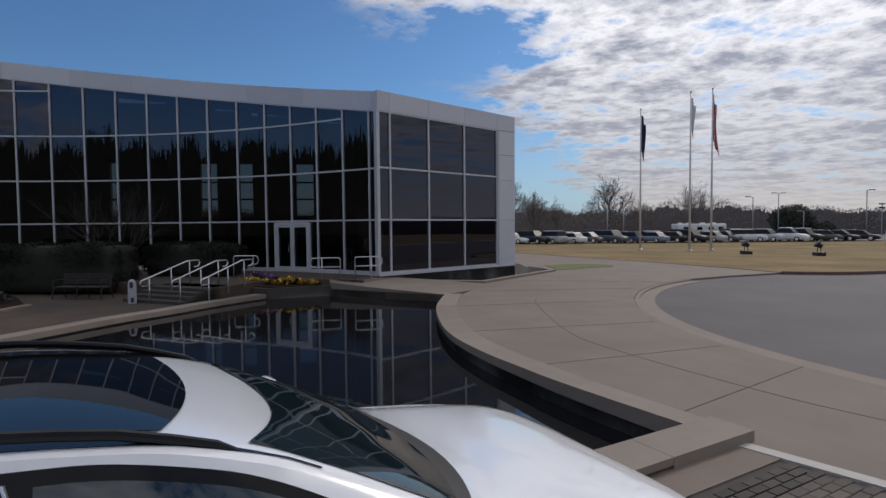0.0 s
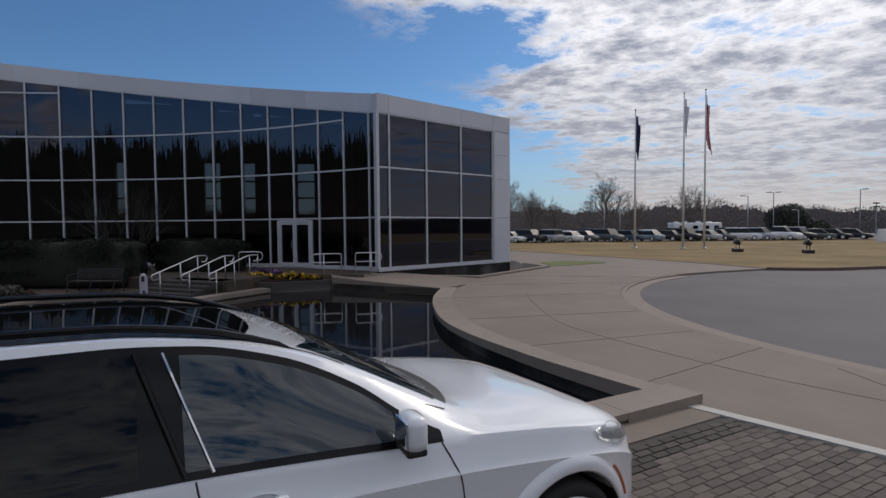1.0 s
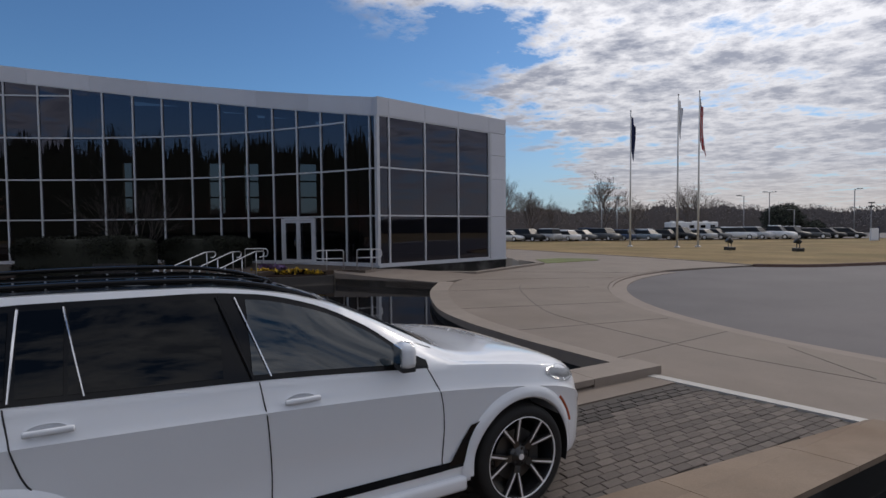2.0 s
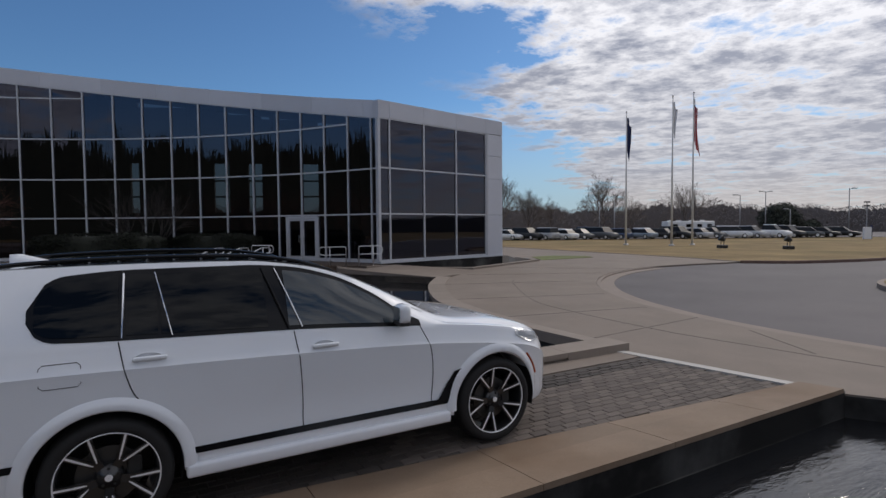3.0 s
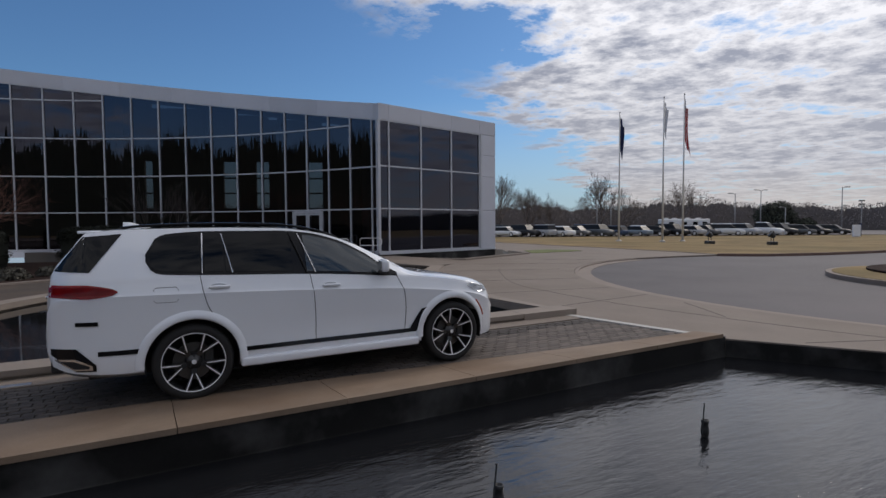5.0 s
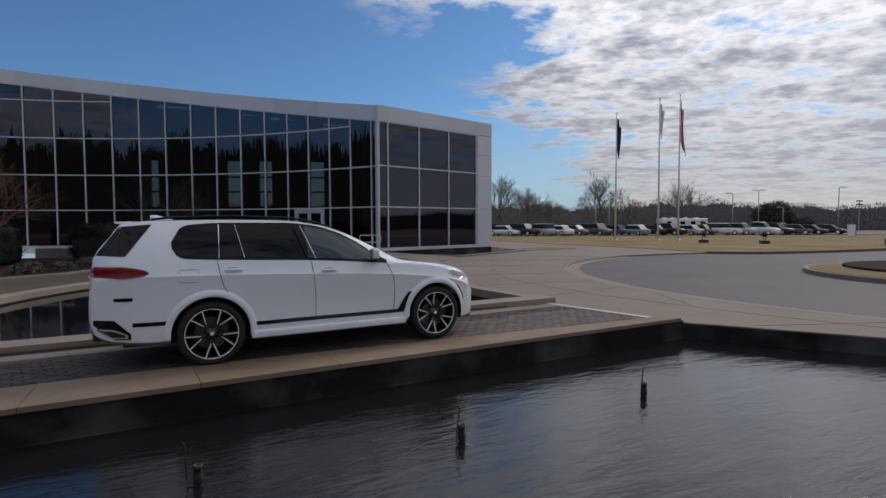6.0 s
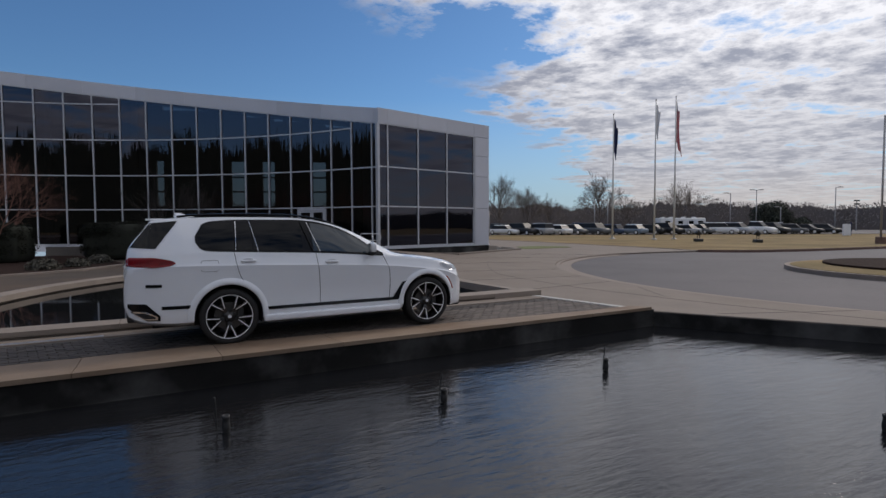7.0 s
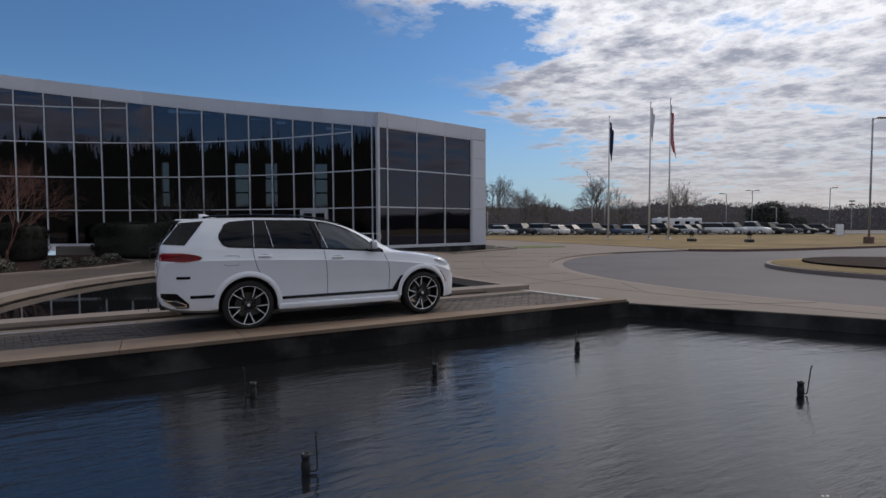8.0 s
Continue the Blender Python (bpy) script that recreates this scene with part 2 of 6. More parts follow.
M = dict(
    concrete=material("sidewalk concrete", (0.215, 0.176, 0.145), 0.85, vary=0.13, scale=0.7, fine=0.08, fscale=90, bump=0.25, bscale=140, tint=(0.18, 0.142, 0.112)),
    coping=material("coping concrete", (0.245, 0.203, 0.168), 0.8, vary=0.10, scale=1.6, fine=0.07, bump=0.2, piece=0.06),
    band=material("stained concrete band", (0.215, 0.156, 0.108), 0.8, vary=0.2, scale=1.1, fine=0.1, bump=0.2, tint=(0.155, 0.09, 0.048), piece=0.05),
    white_line=material("pale stone strip", (0.45, 0.43, 0.40), 0.7, vary=0.08, scale=4, fine=0.05),
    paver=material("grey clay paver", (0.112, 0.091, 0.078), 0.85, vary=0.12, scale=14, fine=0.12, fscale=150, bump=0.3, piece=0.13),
    # darker copy of paver: the car's shadow and stained clay in one colour
    paver_shaded=material("stained clay pavers darkened for car shade", (0.06, 0.05, 0.044), 0.85, vary=0.12, scale=6, fine=0.12, fscale=150, bump=0.3, island=0.15),
    sand=material("dark joint sand", (0.075, 0.064, 0.056), 0.95, vary=0.2, scale=20),
    asphalt=material("worn asphalt", (0.098, 0.090, 0.095), 0.82, vary=0.16, scale=0.3, fine=0.12, fscale=120, bump=0.25, bscale=200, tint=(0.135, 0.12, 0.124)),
    kerb=material("kerb concrete", (0.25, 0.205, 0.172), 0.85, vary=0.12, scale=1.5, fine=0.08, bump=0.2),
    brick_kerb=material("red brown kerb", (0.16, 0.10, 0.08), 0.85, vary=0.15, scale=2.5, fine=0.1),
    lawn=material("dormant lawn", (0.25, 0.18, 0.088), 0.95, spec=0.15, vary=0.34, scale=0.22, fine=0.2, fscale=9, bump=0.5, bscale=30, tint=(0.155, 0.13, 0.058)),
    green=material("green turf", (0.13, 0.15, 0.045), 0.95, vary=0.2, scale=0.8, fine=0.25, fscale=25, bump=0.5, bscale=30),
    mulch=material("dark mulch", (0.035, 0.022, 0.018), 0.95, spec=0.08, vary=0.25, scale=6, fine=0.3, fscale=60, bump=0.8, bscale=40),
    poolwall=material("black stained pool wall", (0.011, 0.0105, 0.010), 0.6, spec=0.18, vary=0.45, scale=1.5, fine=0.2, bump=0.3, tint=(0.125, 0.122, 0.118)),
    water_a=water_material("rippled pond water", 0.125, 4.2, 15.0),
    water_b=water_material("calm pond water", 0.012, 0.9, 2.4),
    panel=material("pale grey aluminium panel", (0.60, 0.61, 0.66), 0.38, metal=0.0, vary=0.04, scale=0.7, piece=0.03, spec=0.5),
    mullion=material("silver mullion", (0.54, 0.55, 0.58), 0.35, metal=0.1, vary=0.04, scale=3),
    glass=glass_material("tinted facade glass", (0.075, 0.08, 0.085), 1.72),
    floor=material("dark lobby floor", (0.09, 0.085, 0.08), 0.4, vary=0.1, scale=1.5),
    inside=material("dim lobby plaster", (0.16, 0.155, 0.15), 0.8, vary=0.08, scale=0.8),
    ceilingm=material("lobby ceiling", (0.25, 0.25, 0.25), 0.8, vary=0.05),
    roofm=material("roof membrane", (0.45, 0.45, 0.45), 0.8, vary=0.08, scale=0.5),
    steel=material("brushed stainless rail", (0.66, 0.66, 0.67), 0.30, metal=0.9, vary=0.05, scale=8),
    # base colour lowered to carry the building's shade, which the sun here misses
    terrace=material("shade-darkened terrace paving", (0.065, 0.049, 0.038), 0.85, vary=0.16, scale=0.6, fine=0.1, bump=0.2, tint=(0.13, 0.082, 0.048)),
    step=material("stair stone", (0.062, 0.055, 0.050), 0.85, vary=0.12, scale=2),
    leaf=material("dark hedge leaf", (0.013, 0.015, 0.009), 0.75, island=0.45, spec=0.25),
    shrub=material("dusky shrub leaf", (0.07, 0.065, 0.05), 0.8, island=0.4),
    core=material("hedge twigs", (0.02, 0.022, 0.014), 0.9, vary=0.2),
    bark=material("grey brown bark", (0.17, 0.14, 0.12), 0.9, vary=0.2, scale=3, fine=0.2),
    bark_dark=material("dark bark", (0.045, 0.038, 0.034), 0.9, vary=0.2, scale=3),
    bark_red=material("reddish twig bark", (0.20, 0.10, 0.075), 0.9, vary=0.2, scale=3),
    # twig colour lightened and greyed to stand in for distance haze
    woods=material("haze-lightened leafless woods", (0.165, 0.146, 0.142), 0.95, spec=0.1, island=0.08),
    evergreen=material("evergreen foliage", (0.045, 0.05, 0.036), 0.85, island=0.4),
    yellow=material("yellow pansy", (0.62, 0.40, 0.03), 0.7, island=0.35),
    purple=material("purple pansy", (0.20, 0.12, 0.26), 0.7, island=0.35),
    paint=material("white pearl car paint", (0.81, 0.83, 0.865), 0.25, metal=0.0, vary=0.012, scale=2, coat=1.0, spec=0.5),
    trim=material("black gloss trim", (0.007, 0.007, 0.008), 0.15, coat=0.05, spec=0.22, vary=0.05),
    plastic=material("black grained plastic", (0.018, 0.018, 0.019), 0.6, vary=0.1, fine=0.1, fscale=300),
    car_glass=material("privacy car glass", (0.004, 0.0045, 0.005), 0.01, spec=0.27, vary=0.04, scale=2),
    # roughened so the sun leaves no glint on the parked cars
    far_glass=material("dull dark car glass", (0.012, 0.013, 0.015), 0.45, spec=0.3, vary=0.1, scale=1),
    door_glass=material("lightly tinted car glass", (0.008, 0.018, 0.024), 0.01, spec=1.0, vary=0.05, scale=2),
    chrome=material("bright chrome", (0.78, 0.78, 0.79), 0.10, metal=1.0, vary=0.02),
    alloy=material("machined alloy", (0.84, 0.84, 0.85), 0.30, metal=0.25, vary=0.05, scale=30),
    rim_black=material("black rim", (0.015, 0.015, 0.016), 0.3, coat=0.5, vary=0.1),
    tyre=material("tyre rubber", (0.013, 0.0125, 0.0125), 0.75, vary=0.12, scale=6, fine=0.15, fscale=120, bump=0.3, bscale=90),
    disc=material("brake disc iron", (0.10, 0.097, 0.094), 0.45, metal=0.9, vary=0.1),
    red_lens=material("red lamp lens", (0.36, 0.006, 0.010), 0.15, coat=0.35, spec=0.3, vary=0.25, scale=5, tint=(0.12, 0.003, 0.005)),
    clear_lens=material("clear lamp lens", (0.55, 0.57, 0.60), 0.06, coat=1.0, metal=0.4, vary=0.15, scale=10),
    amber=material("orange reflector", (0.50, 0.10, 0.03), 0.15, coat=0.8, vary=0.1),
    black=material("black enamel", (0.02, 0.02, 0.02), 0.5, vary=0.1),
    pole=material("white painted pole", (0.60, 0.60, 0.58), 0.45, vary=0.05, scale=2),
    pole_grey=material("galvanised pole", (0.36, 0.35, 0.34), 0.5, metal=0.4, vary=0.08),
    flag_blue=material("dark blue flag cloth", (0.012, 0.02, 0.075), 0.8, vary=0.15, scale=2),
    flag_white=material("white flag cloth", (0.62, 0.63, 0.66), 0.8, vary=0.1, scale=2),
    flag_red=material("red flag cloth", (0.36, 0.012, 0.018), 0.85, vary=0.15, scale=2),
    rv=material("white camper shell", (0.72, 0.71, 0.69), 0.4, vary=0.05),
    sign=material("white sign face", (0.75, 0.76, 0.78), 0.5, vary=0.04),
    bench=material("dark bench slat", (0.035, 0.03, 0.03), 0.6, vary=0.2, scale=6),
    bin=material("grey enamel ash post", (0.42, 0.42, 0.48), 0.45, vary=0.05),
)


# ---- helpers of the scene ----
def thing(name, at=(0, 0, 0), label="", category="", group="", kind="", rz=0.0):
    ob = new(name)
    ob.empty_display_size = 0.2
    ob.matrix_world = pose(*at, 0, 0, rz)
    return tagged(ob, label, category, group, kind)


def part(name, bm, mat, parent=None, label="", smooth=False, turn=True):
    me = bpy.data.meshes.new(name)
    if turn:
        bmesh.ops.recalc_face_normals(bm, faces=bm.faces)
        bm.normal_update()
        if bm.faces and all(abs(f.normal.z) > 0.999 for f in bm.faces) and sum(f.normal.z for f in bm.faces) < 0:
            bmesh.ops.reverse_faces(bm, faces=bm.faces[:])
    bm.to_mesh(me)
    bm.free()
    me.materials.append(mat)
    if smooth:
        me.polygons.foreach_set("use_smooth", [True] * len(me.polygons))
    ob = new(name, me)
    ob.parent = parent
    if label:
        ob["label"] = label
    return ob


def struct(name, bm, mat, label="", smooth=False, category=""):
    return tagged(part(name, bm, mat, None, label, smooth), category=category, kind="structure")


def box(bm, c, s, rz=0.0, bevel=0.0, m=None):
    """A box round c with sides s, turned by rz degrees, its edges rounded by bevel."""
    mt = pose(*c, 0, 0, rz) @ Matrix.Diagonal((*s, 1))
    if m:
        mt = m @ mt
    vs = bmesh.ops.create_cube(bm, size=1, matrix=mt)["verts"]
    if bevel:
        es = {e for v in vs for e in v.link_edges}
        bmesh.ops.bevel(bm, geom=list(es), offset=bevel, segments=2, affect="EDGES", profile=0.6)
    return bm


def tube(bm, pts, r, seg=8, r2=None):
    """A round bar along points, tapering from r to r2."""
    r2 = r if r2 is None else r2
    pts = [Vector(p) for p in pts]
    rings = []
    up = Vector((0.31, 0.17, 0.93)).normalized()
    for i, p in enumerate(pts):
        d = (pts[min(i + 1, len(pts) - 1)] - pts[max(i - 1, 0)]).normalized()
        a = d.cross(up)
        if a.length < 0.05:
            a = d.cross(Vector((1, 0, 0)))
        a.normalize()
        b = d.cross(a)
        rr = r + (r2 - r) * i / max(1, len(pts) - 1)
        rings.append([bm.verts.new(p + rr * (math.cos(2 * math.pi * k / seg) * a + math.sin(2 * math.pi * k / seg) * b)) for k in range(seg)])
    for A, B in zip(rings, rings[1:]):
        for k in range(seg):
            bm.faces.new((A[k], A[(k + 1) % seg], B[(k + 1) % seg], B[k]))
    if seg > 2:
        bm.faces.new(rings[0][::-1]), bm.faces.new(rings[-1])
    return bm


def fill(bm, pts, z, up=True):
    """Triangles over a plan outline, any shape."""
    out = geometry.delaunay_2d_cdt([Vector(p[:2]) for p in pts], [], [list(range(len(pts)))], 1, 1e-5)
    vs = [bm.verts.new((p.x, p.y, z)) for p in out[0]]
    for f in out[2]:
        q = [vs[k] for k in f]
        a, b, c = (out[0][k] for k in f[:3])
        if ((b - a).cross(c - a) > 0) != up:
            q.reverse()
        bm.faces.new(q)


def slab(pts, z0, z1, bm=None, zs=None):
    """A flat slab on a plan outline, from z0 up to z1 (zs: own tops, corner by corner)."""
    bm = bm or bmesh.new()
    n = len(pts)
    turn = sum(pts[i][0] * pts[(i + 1) % n][1] - pts[(i + 1) % n][0] * pts[i][1] for i in range(n))
    pts = list(pts)
    if turn < 0:
        pts.reverse()
        zs = zs[::-1] if zs else None
    top = [bm.verts.new((p[0], p[1], zs[i] if zs else z1)) for i, p in enumerate(pts)]
    bot = [bm.verts.new((p[0], p[1], z0)) for p in pts]
    for i in range(n):
        k = (i + 1) % n
        bm.faces.new((top[i], bot[i], bot[k], top[k]))
    if zs or n <= 4:
        f = [bm.faces.new(top), bm.faces.new(bot[::-1])]
        if n > 4:
            bmesh.ops.triangulate(bm, faces=f)
    else:
        fill(bm, pts, z1, True), fill(bm, pts, z0, False)
        bmesh.ops.remove_doubles(bm, verts=bm.verts, dist=1e-5)
    return bm


def sheet(pts, z):
    """A flat sheet on a plan outline."""
    bm = bmesh.new()
    fill(bm, pts, z)
    return bm


def lathe(bm, prof, seg, axis="Y", at=(0, 0, 0)):
    """A turned form: prof is (radius, height along the axis)."""
    rings = []
    for r, h in prof:
        ring = []
        for k in range(seg):
            a = 2 * math.pi * k / seg
            c, s = r * math.cos(a), r * math.sin(a)
            p = (c, h, s) if axis == "Y" else (c, s, h)
            ring.append(bm.verts.new((p[0] + at[0], p[1] + at[1], p[2] + at[2])))
        rings.append(ring)
    for A, B in zip(rings, rings[1:]):
        for k in range(seg):
            bm.faces.new((A[k], A[(k + 1) % seg], B[(k + 1) % seg], B[k]))
    return bm


def arc(c, r, a0, a1, n):
    return [(c[0] + r * math.cos(radians(a0 + (a1 - a0) * i / n)), c[1] + r * math.sin(radians(a0 + (a1 - a0) * i / n))) for i in range(n + 1)]


def smooth_line(pts, n):
    """A Catmull-Rom line through plan points, n steps a span."""
    P = [Vector((*p, 0)) for p in pts]
    P = [2 * P[0] - P[1], *P, 2 * P[-1] - P[-2]]
    out = []
    for i in range(1, len(P) - 2):
        for k in range(n):
            t = k / n
            q = 0.5 * (2 * P[i] + (P[i + 1] - P[i - 1]) * t + (2 * P[i - 1] - 5 * P[i] + 4 * P[i + 1] - P[i + 2]) * t * t + (3 * P[i] - P[i - 1] - 3 * P[i + 1] + P[i + 2]) * t ** 3)
            out.append((q.x, q.y))
    return out + [tuple(pts[-1])]


def offset_line(pts, d):
    """The line moved d to its left."""
    out = []
    for i, p in enumerate(pts):
        a, b = Vector(pts[max(i - 1, 0)]), Vector(pts[min(i + 1, len(pts) - 1)])
        t = (b - a).normalized()
        out.append((p[0] - t.y * d, p[1] + t.x * d))
    return out


def curve(table, x):
    """Smooth monotone reading of a small table of (x, value) pairs."""
    xs, ys = [a for a, _ in table], [b for _, b in table]
    if x <= xs[0]:
        return ys[0]
    if x >= xs[-1]:
        return ys[-1]
    i = max(k for k in range(len(xs) - 1) if xs[k] <= x)
    h = [xs[k + 1] - xs[k] for k in range(len(xs) - 1)]
    d = [(ys[k + 1] - ys[k]) / h[k] for k in range(len(xs) - 1)]

    def slope(k):
        if k == 0:
            return d[0]
        if k == len(xs) - 1:
            return d[-1]
        return 0 if d[k - 1] * d[k] <= 0 else 2 * d[k - 1] * d[k] / (d[k - 1] + d[k])
    t = (x - xs[i]) / h[i]
    return (2 * t ** 3 - 3 * t * t + 1) * ys[i] + (t ** 3 - 2 * t * t + t) * h[i] * slope(i) + (3 * t * t - 2 * t ** 3) * ys[i + 1] + (t ** 3 - t * t) * h[i] * slope(i + 1)


# ---- ground, pools, paving ----
WATER = -0.28
EDGE_A, LEDGE = -1.96, 0.95                       # rim of the near pool, kerb of the drive
CIRCLE, ROUND_R = (23.5, -0.5), 13.0              # turning circle of the road
RIM_B = smooth_line([(6.68, 1.46), (6.66, 3.3), (6.72, 4.4), (6.85, 5.8), (7.2, 7.45), (7.95, 9.3), (9.05, 11.4), (10.6, 13.6)], 6)
TERRACE_EDGE = smooth_line([(-4.6, 1.56), (-4.75, 4.5), (-4.55, 7.0), (-3.6, 9.7), (-2.45, 11.6), (-1.28, 12.9), (0.8, 14.75), (2.2, 15.7), (3.6, 16.8), (5.44, 17.95)], 5)
WALK_W = [(10.6, 13.6), (9.2, 15.6), (7.85, 17.7)]   # pool side of the entrance walk
POOL_B = RIM_B[:-1] + WALK_W + [(5.6, 18.05)] + TERRACE_EDGE[::-1]
POOL_A = [(-14, EDGE_A), (7.48, EDGE_A), (9.85, -5.6), (12.2, -10.2), (13.4, -13.5), (-14, -13.5)]
C0, E0 = Vector((10.08, 18.31)), Vector((18.52, 20.15))   # corner of the building and end of its straight wall
ALONG = (E0 - C0).normalized()
BACK = Vector((-ALONG.y, ALONG.x))
POOL_C = [tuple(C0 + ALONG * 1.2 - BACK * 0.35), (13.9, 16.0), (20.0, 18.9), tuple(E0 + ALONG * 2.2 + BACK * 0.9), tuple(E0 - BACK * 0.35)]
LAWN_EDGE = [(30.4, 50), (30.2, 35), (29.8, 28.7), (29.5, 22.8), (29.2, 18.2), (28.7, 14.4), (28.2, 11.9), (30, 10.3), (32.7, 9.4), (37.4, 8.6), (60, 6.5), (120, 3)]
SITE = LAWN_EDGE + [(120, -14), (44, -14), (34, -22), (26, -40), (-60, -40), (-60, 34), (-25, 36), (-22, 51), (16, 36), (24, 50)]
FAR, HUB = 2600, Vector((10, -5))

bm = bmesh.new()
rim_in = [bm.verts.new((*p, -0.04)) for p in SITE]
rim_out = [bm.verts.new((*(HUB + (Vector(p) - HUB).normalized() * FAR), -0.04)) for p in SITE]
for i in range(len(SITE)):
    k = (i + 1) % len(SITE)
    bm.faces.new((rim_in[i], rim_in[k], rim_out[k], rim_out[i]))
struct("ground", bm, M["lawn"], "tan dormant winter lawn reaching to the woods")
ROAD = LAWN_EDGE[6:] + [(120, -14), (44, -14), (34, -22), (26, -40), (-60, -40), (-60, -13.6), (13.2, -13.6), (12.3, -9.9), (10.2, -5.6), (8.6, -2.0), (8.4, 2.0), (8.0, 7.0), (9.6, 10.8), (13.5, 14.8), (20.2, 18.4), (24, 18), (28.6, 14.2)]
struct("road", sheet(ROAD, -0.08), M["asphalt"], "worn grey asphalt of the turning circle and drive")
struct("plaza", slab([(-60, -13.6), (-14.25, -13.6), (-14.25, -2.3), (-60, -2.3)], -0.5, -0.02), M["concrete"], "plain concrete beyond the near pool")
for nm, P, mt in (("water", POOL_A, "water_a"), ("water", POOL_B, "water_b"), ("water", POOL_C, "water_b")):
    big = [(p[0], p[1]) for p in P]
    bm = sheet(big, WATER)
    struct(nm, bm, M[mt], "dark still reflecting pool water" if mt == "water_b" else "dark pool water ruffled by small ripples")

# sidewalk between the pools, the building and the road
kerb_line = arc(CIRCLE, ROUND_R, 236, 97, 44)
walk_out = [(6.98, 1.0), (7.45, -1.42), (7.5, EDGE_A + 0.02), (9.87, -5.6), (12.22, -10.2), (13.5, -13.6)] + kerb_line + [(24.8, 12.35), (28.2, 11.9), (28.7, 14.4), (29.2, 18.2), (29.5, 22.8), (29.8, 28.7), (30.2, 35), (30.4, 50), (24, 50), (21.9, 24)]
walk_out += [POOL_C[3], POOL_C[2], POOL_C[1]] + offset_line(RIM_B, -0.55)[::-1] + [(7.2, 1.46), (7.2, 1.0)]
struct("sidewalk", slab(walk_out, -0.7, 0.0), M["concrete"], "broad tan concrete sidewalk with dark joints")
# kerb along the turning circle, tilted into a pale gutter
bm = bmesh.new()
for (r0, r1, z) in ((ROUND_R - 0.02, ROUND_R - 0.16, -0.012), (ROUND_R - 0.16, ROUND_R - 0.62, -0.062)):
    A, B = arc(CIRCLE, r0, 236, 97, 60), arc(CIRCLE, r1, 236, 97, 60)
    slab(A + B[::-1], -0.4, z, bm)
struct("kerb", bm, M["kerb"], "concrete kerb and gutter of the turning circle")
bm = bmesh.new()
K = smooth_line(LAWN_EDGE[6:], 5)
slab(K + offset_line(K, -0.18)[::-1], -0.4, 0.07, bm)
struct("kerb", bm, M["brick_kerb"], "dark red brown kerb along the lawn")
bm = bmesh.new()
K = smooth_line(LAWN_EDGE[:7], 5)
slab(K + offset_line(K, -0.12)[::-1], -0.4, 0.03, bm)
struct("kerb", bm, M["kerb"], "flush concrete edging of the lawn")

# joints sawn in the sidewalk
bm = bmesh.new()
for line in (smooth_line([(12.6, 11.2), (11.7, 10.1), (9.6, 6.5), (9.1, 4.5), (8.92, 1.85), (9.05, 0.3), (9.5, -2.5), (10.6, -6.0)], 8),):
    slab(line + offset_line(line, 0.015)[::-1], -0.1, 0.0035, bm)
for a, b in (((7.5, 1.95), (10.9, 2.3)), ((7.3, 4.6), (11.1, 3.9)), ((8.0, 7.6), (12.2, 6.3)), ((9.8, 11.0), (14.2, 9.4)), ((12.5, 13.6), (17.3, 11.3)), ((10.35, 0.9), (9.35, -0.75)), ((16.0, 15.6), (20.0, 12.2)), ((8.6, -2.9), (11.2, -4.0))):
    u = (Vector(b) - Vector(a)).normalized()
    if a[0] < b[0]:
        a = Vector(a) - u * 0.4
    b = Vector(b)
    while (b - Vector(CIRCLE)).length < ROUND_R + 0.01:
        b = b - u * 0.02
    d = u * 0.008
    slab([(a[0] - d.y, a[1] + d.x), (a[0] + d.y, a[1] - d.x), (b[0] + d.y, b[1] - d.x), (b[0] - d.y, b[1] + d.x)], -0.1, 0.0035, bm)
struct("joint", bm, M["sand"], "dark joints between concrete bays")

# coping and wall of the far pool
bm = bmesh.new()
R2 = offset_line(RIM_B, -0.55)
coping_root = struct("coping", slab(RIM_B + R2[::-1], -0.1, -0.006), M["coping"], "smooth concrete coping along the pool curve")
for i in range(0, len(RIM_B) - 1, 6):
    j = min(i + 6, len(RIM_B) - 1)
    a, b = offset_line(RIM_B, 0.03)[i:j + 1], R2[i:j + 1]
    lift = [0.03 + 0.085 * max(0.0, 1 - (q_[1] - 1.46) / 7.0) for q_ in a]
    part("coping_stone", slab(a + b[::-1], -0.09, 0, zs=lift + [0.03] * len(b)), M["coping"], coping_root)


def wall_run(name, line, z0, z1, thick, label, mat="poolwall"):
    o = offset_line(line, thick)
    return struct(name, slab(line + o[::-1], z0, z1), M[mat], label)


wall_run("pool_wall", RIM_B, -1.0, -0.09, -0.3, "black wall of the curved pool edge")
wall_run("pool_wall", WALK_W, -1.0, -0.02, -0.25, "black wall below the entrance walk")
wall_run("pool_wall", TERRACE_EDGE, -1.0, -0.16, 0.3, "stained wall below the terrace, darkened for shade", "terrace")
cp = offset_line(TERRACE_EDGE, 0.5)
tc = struct("coping", slab(TERRACE_EDGE + cp[::-1], -0.3, -0.125), M["coping"], "pale worn coping of the terrace pool edge")
for i in range(0, len(TERRACE_EDGE) - 1, 5):
    a, b = offset_line(TERRACE_EDGE, -0.03)[i:i + 6], cp[i:i + 6]
    part("coping_stone", slab(a + b[::-1], -0.24, -0.09), M["coping"], tc)
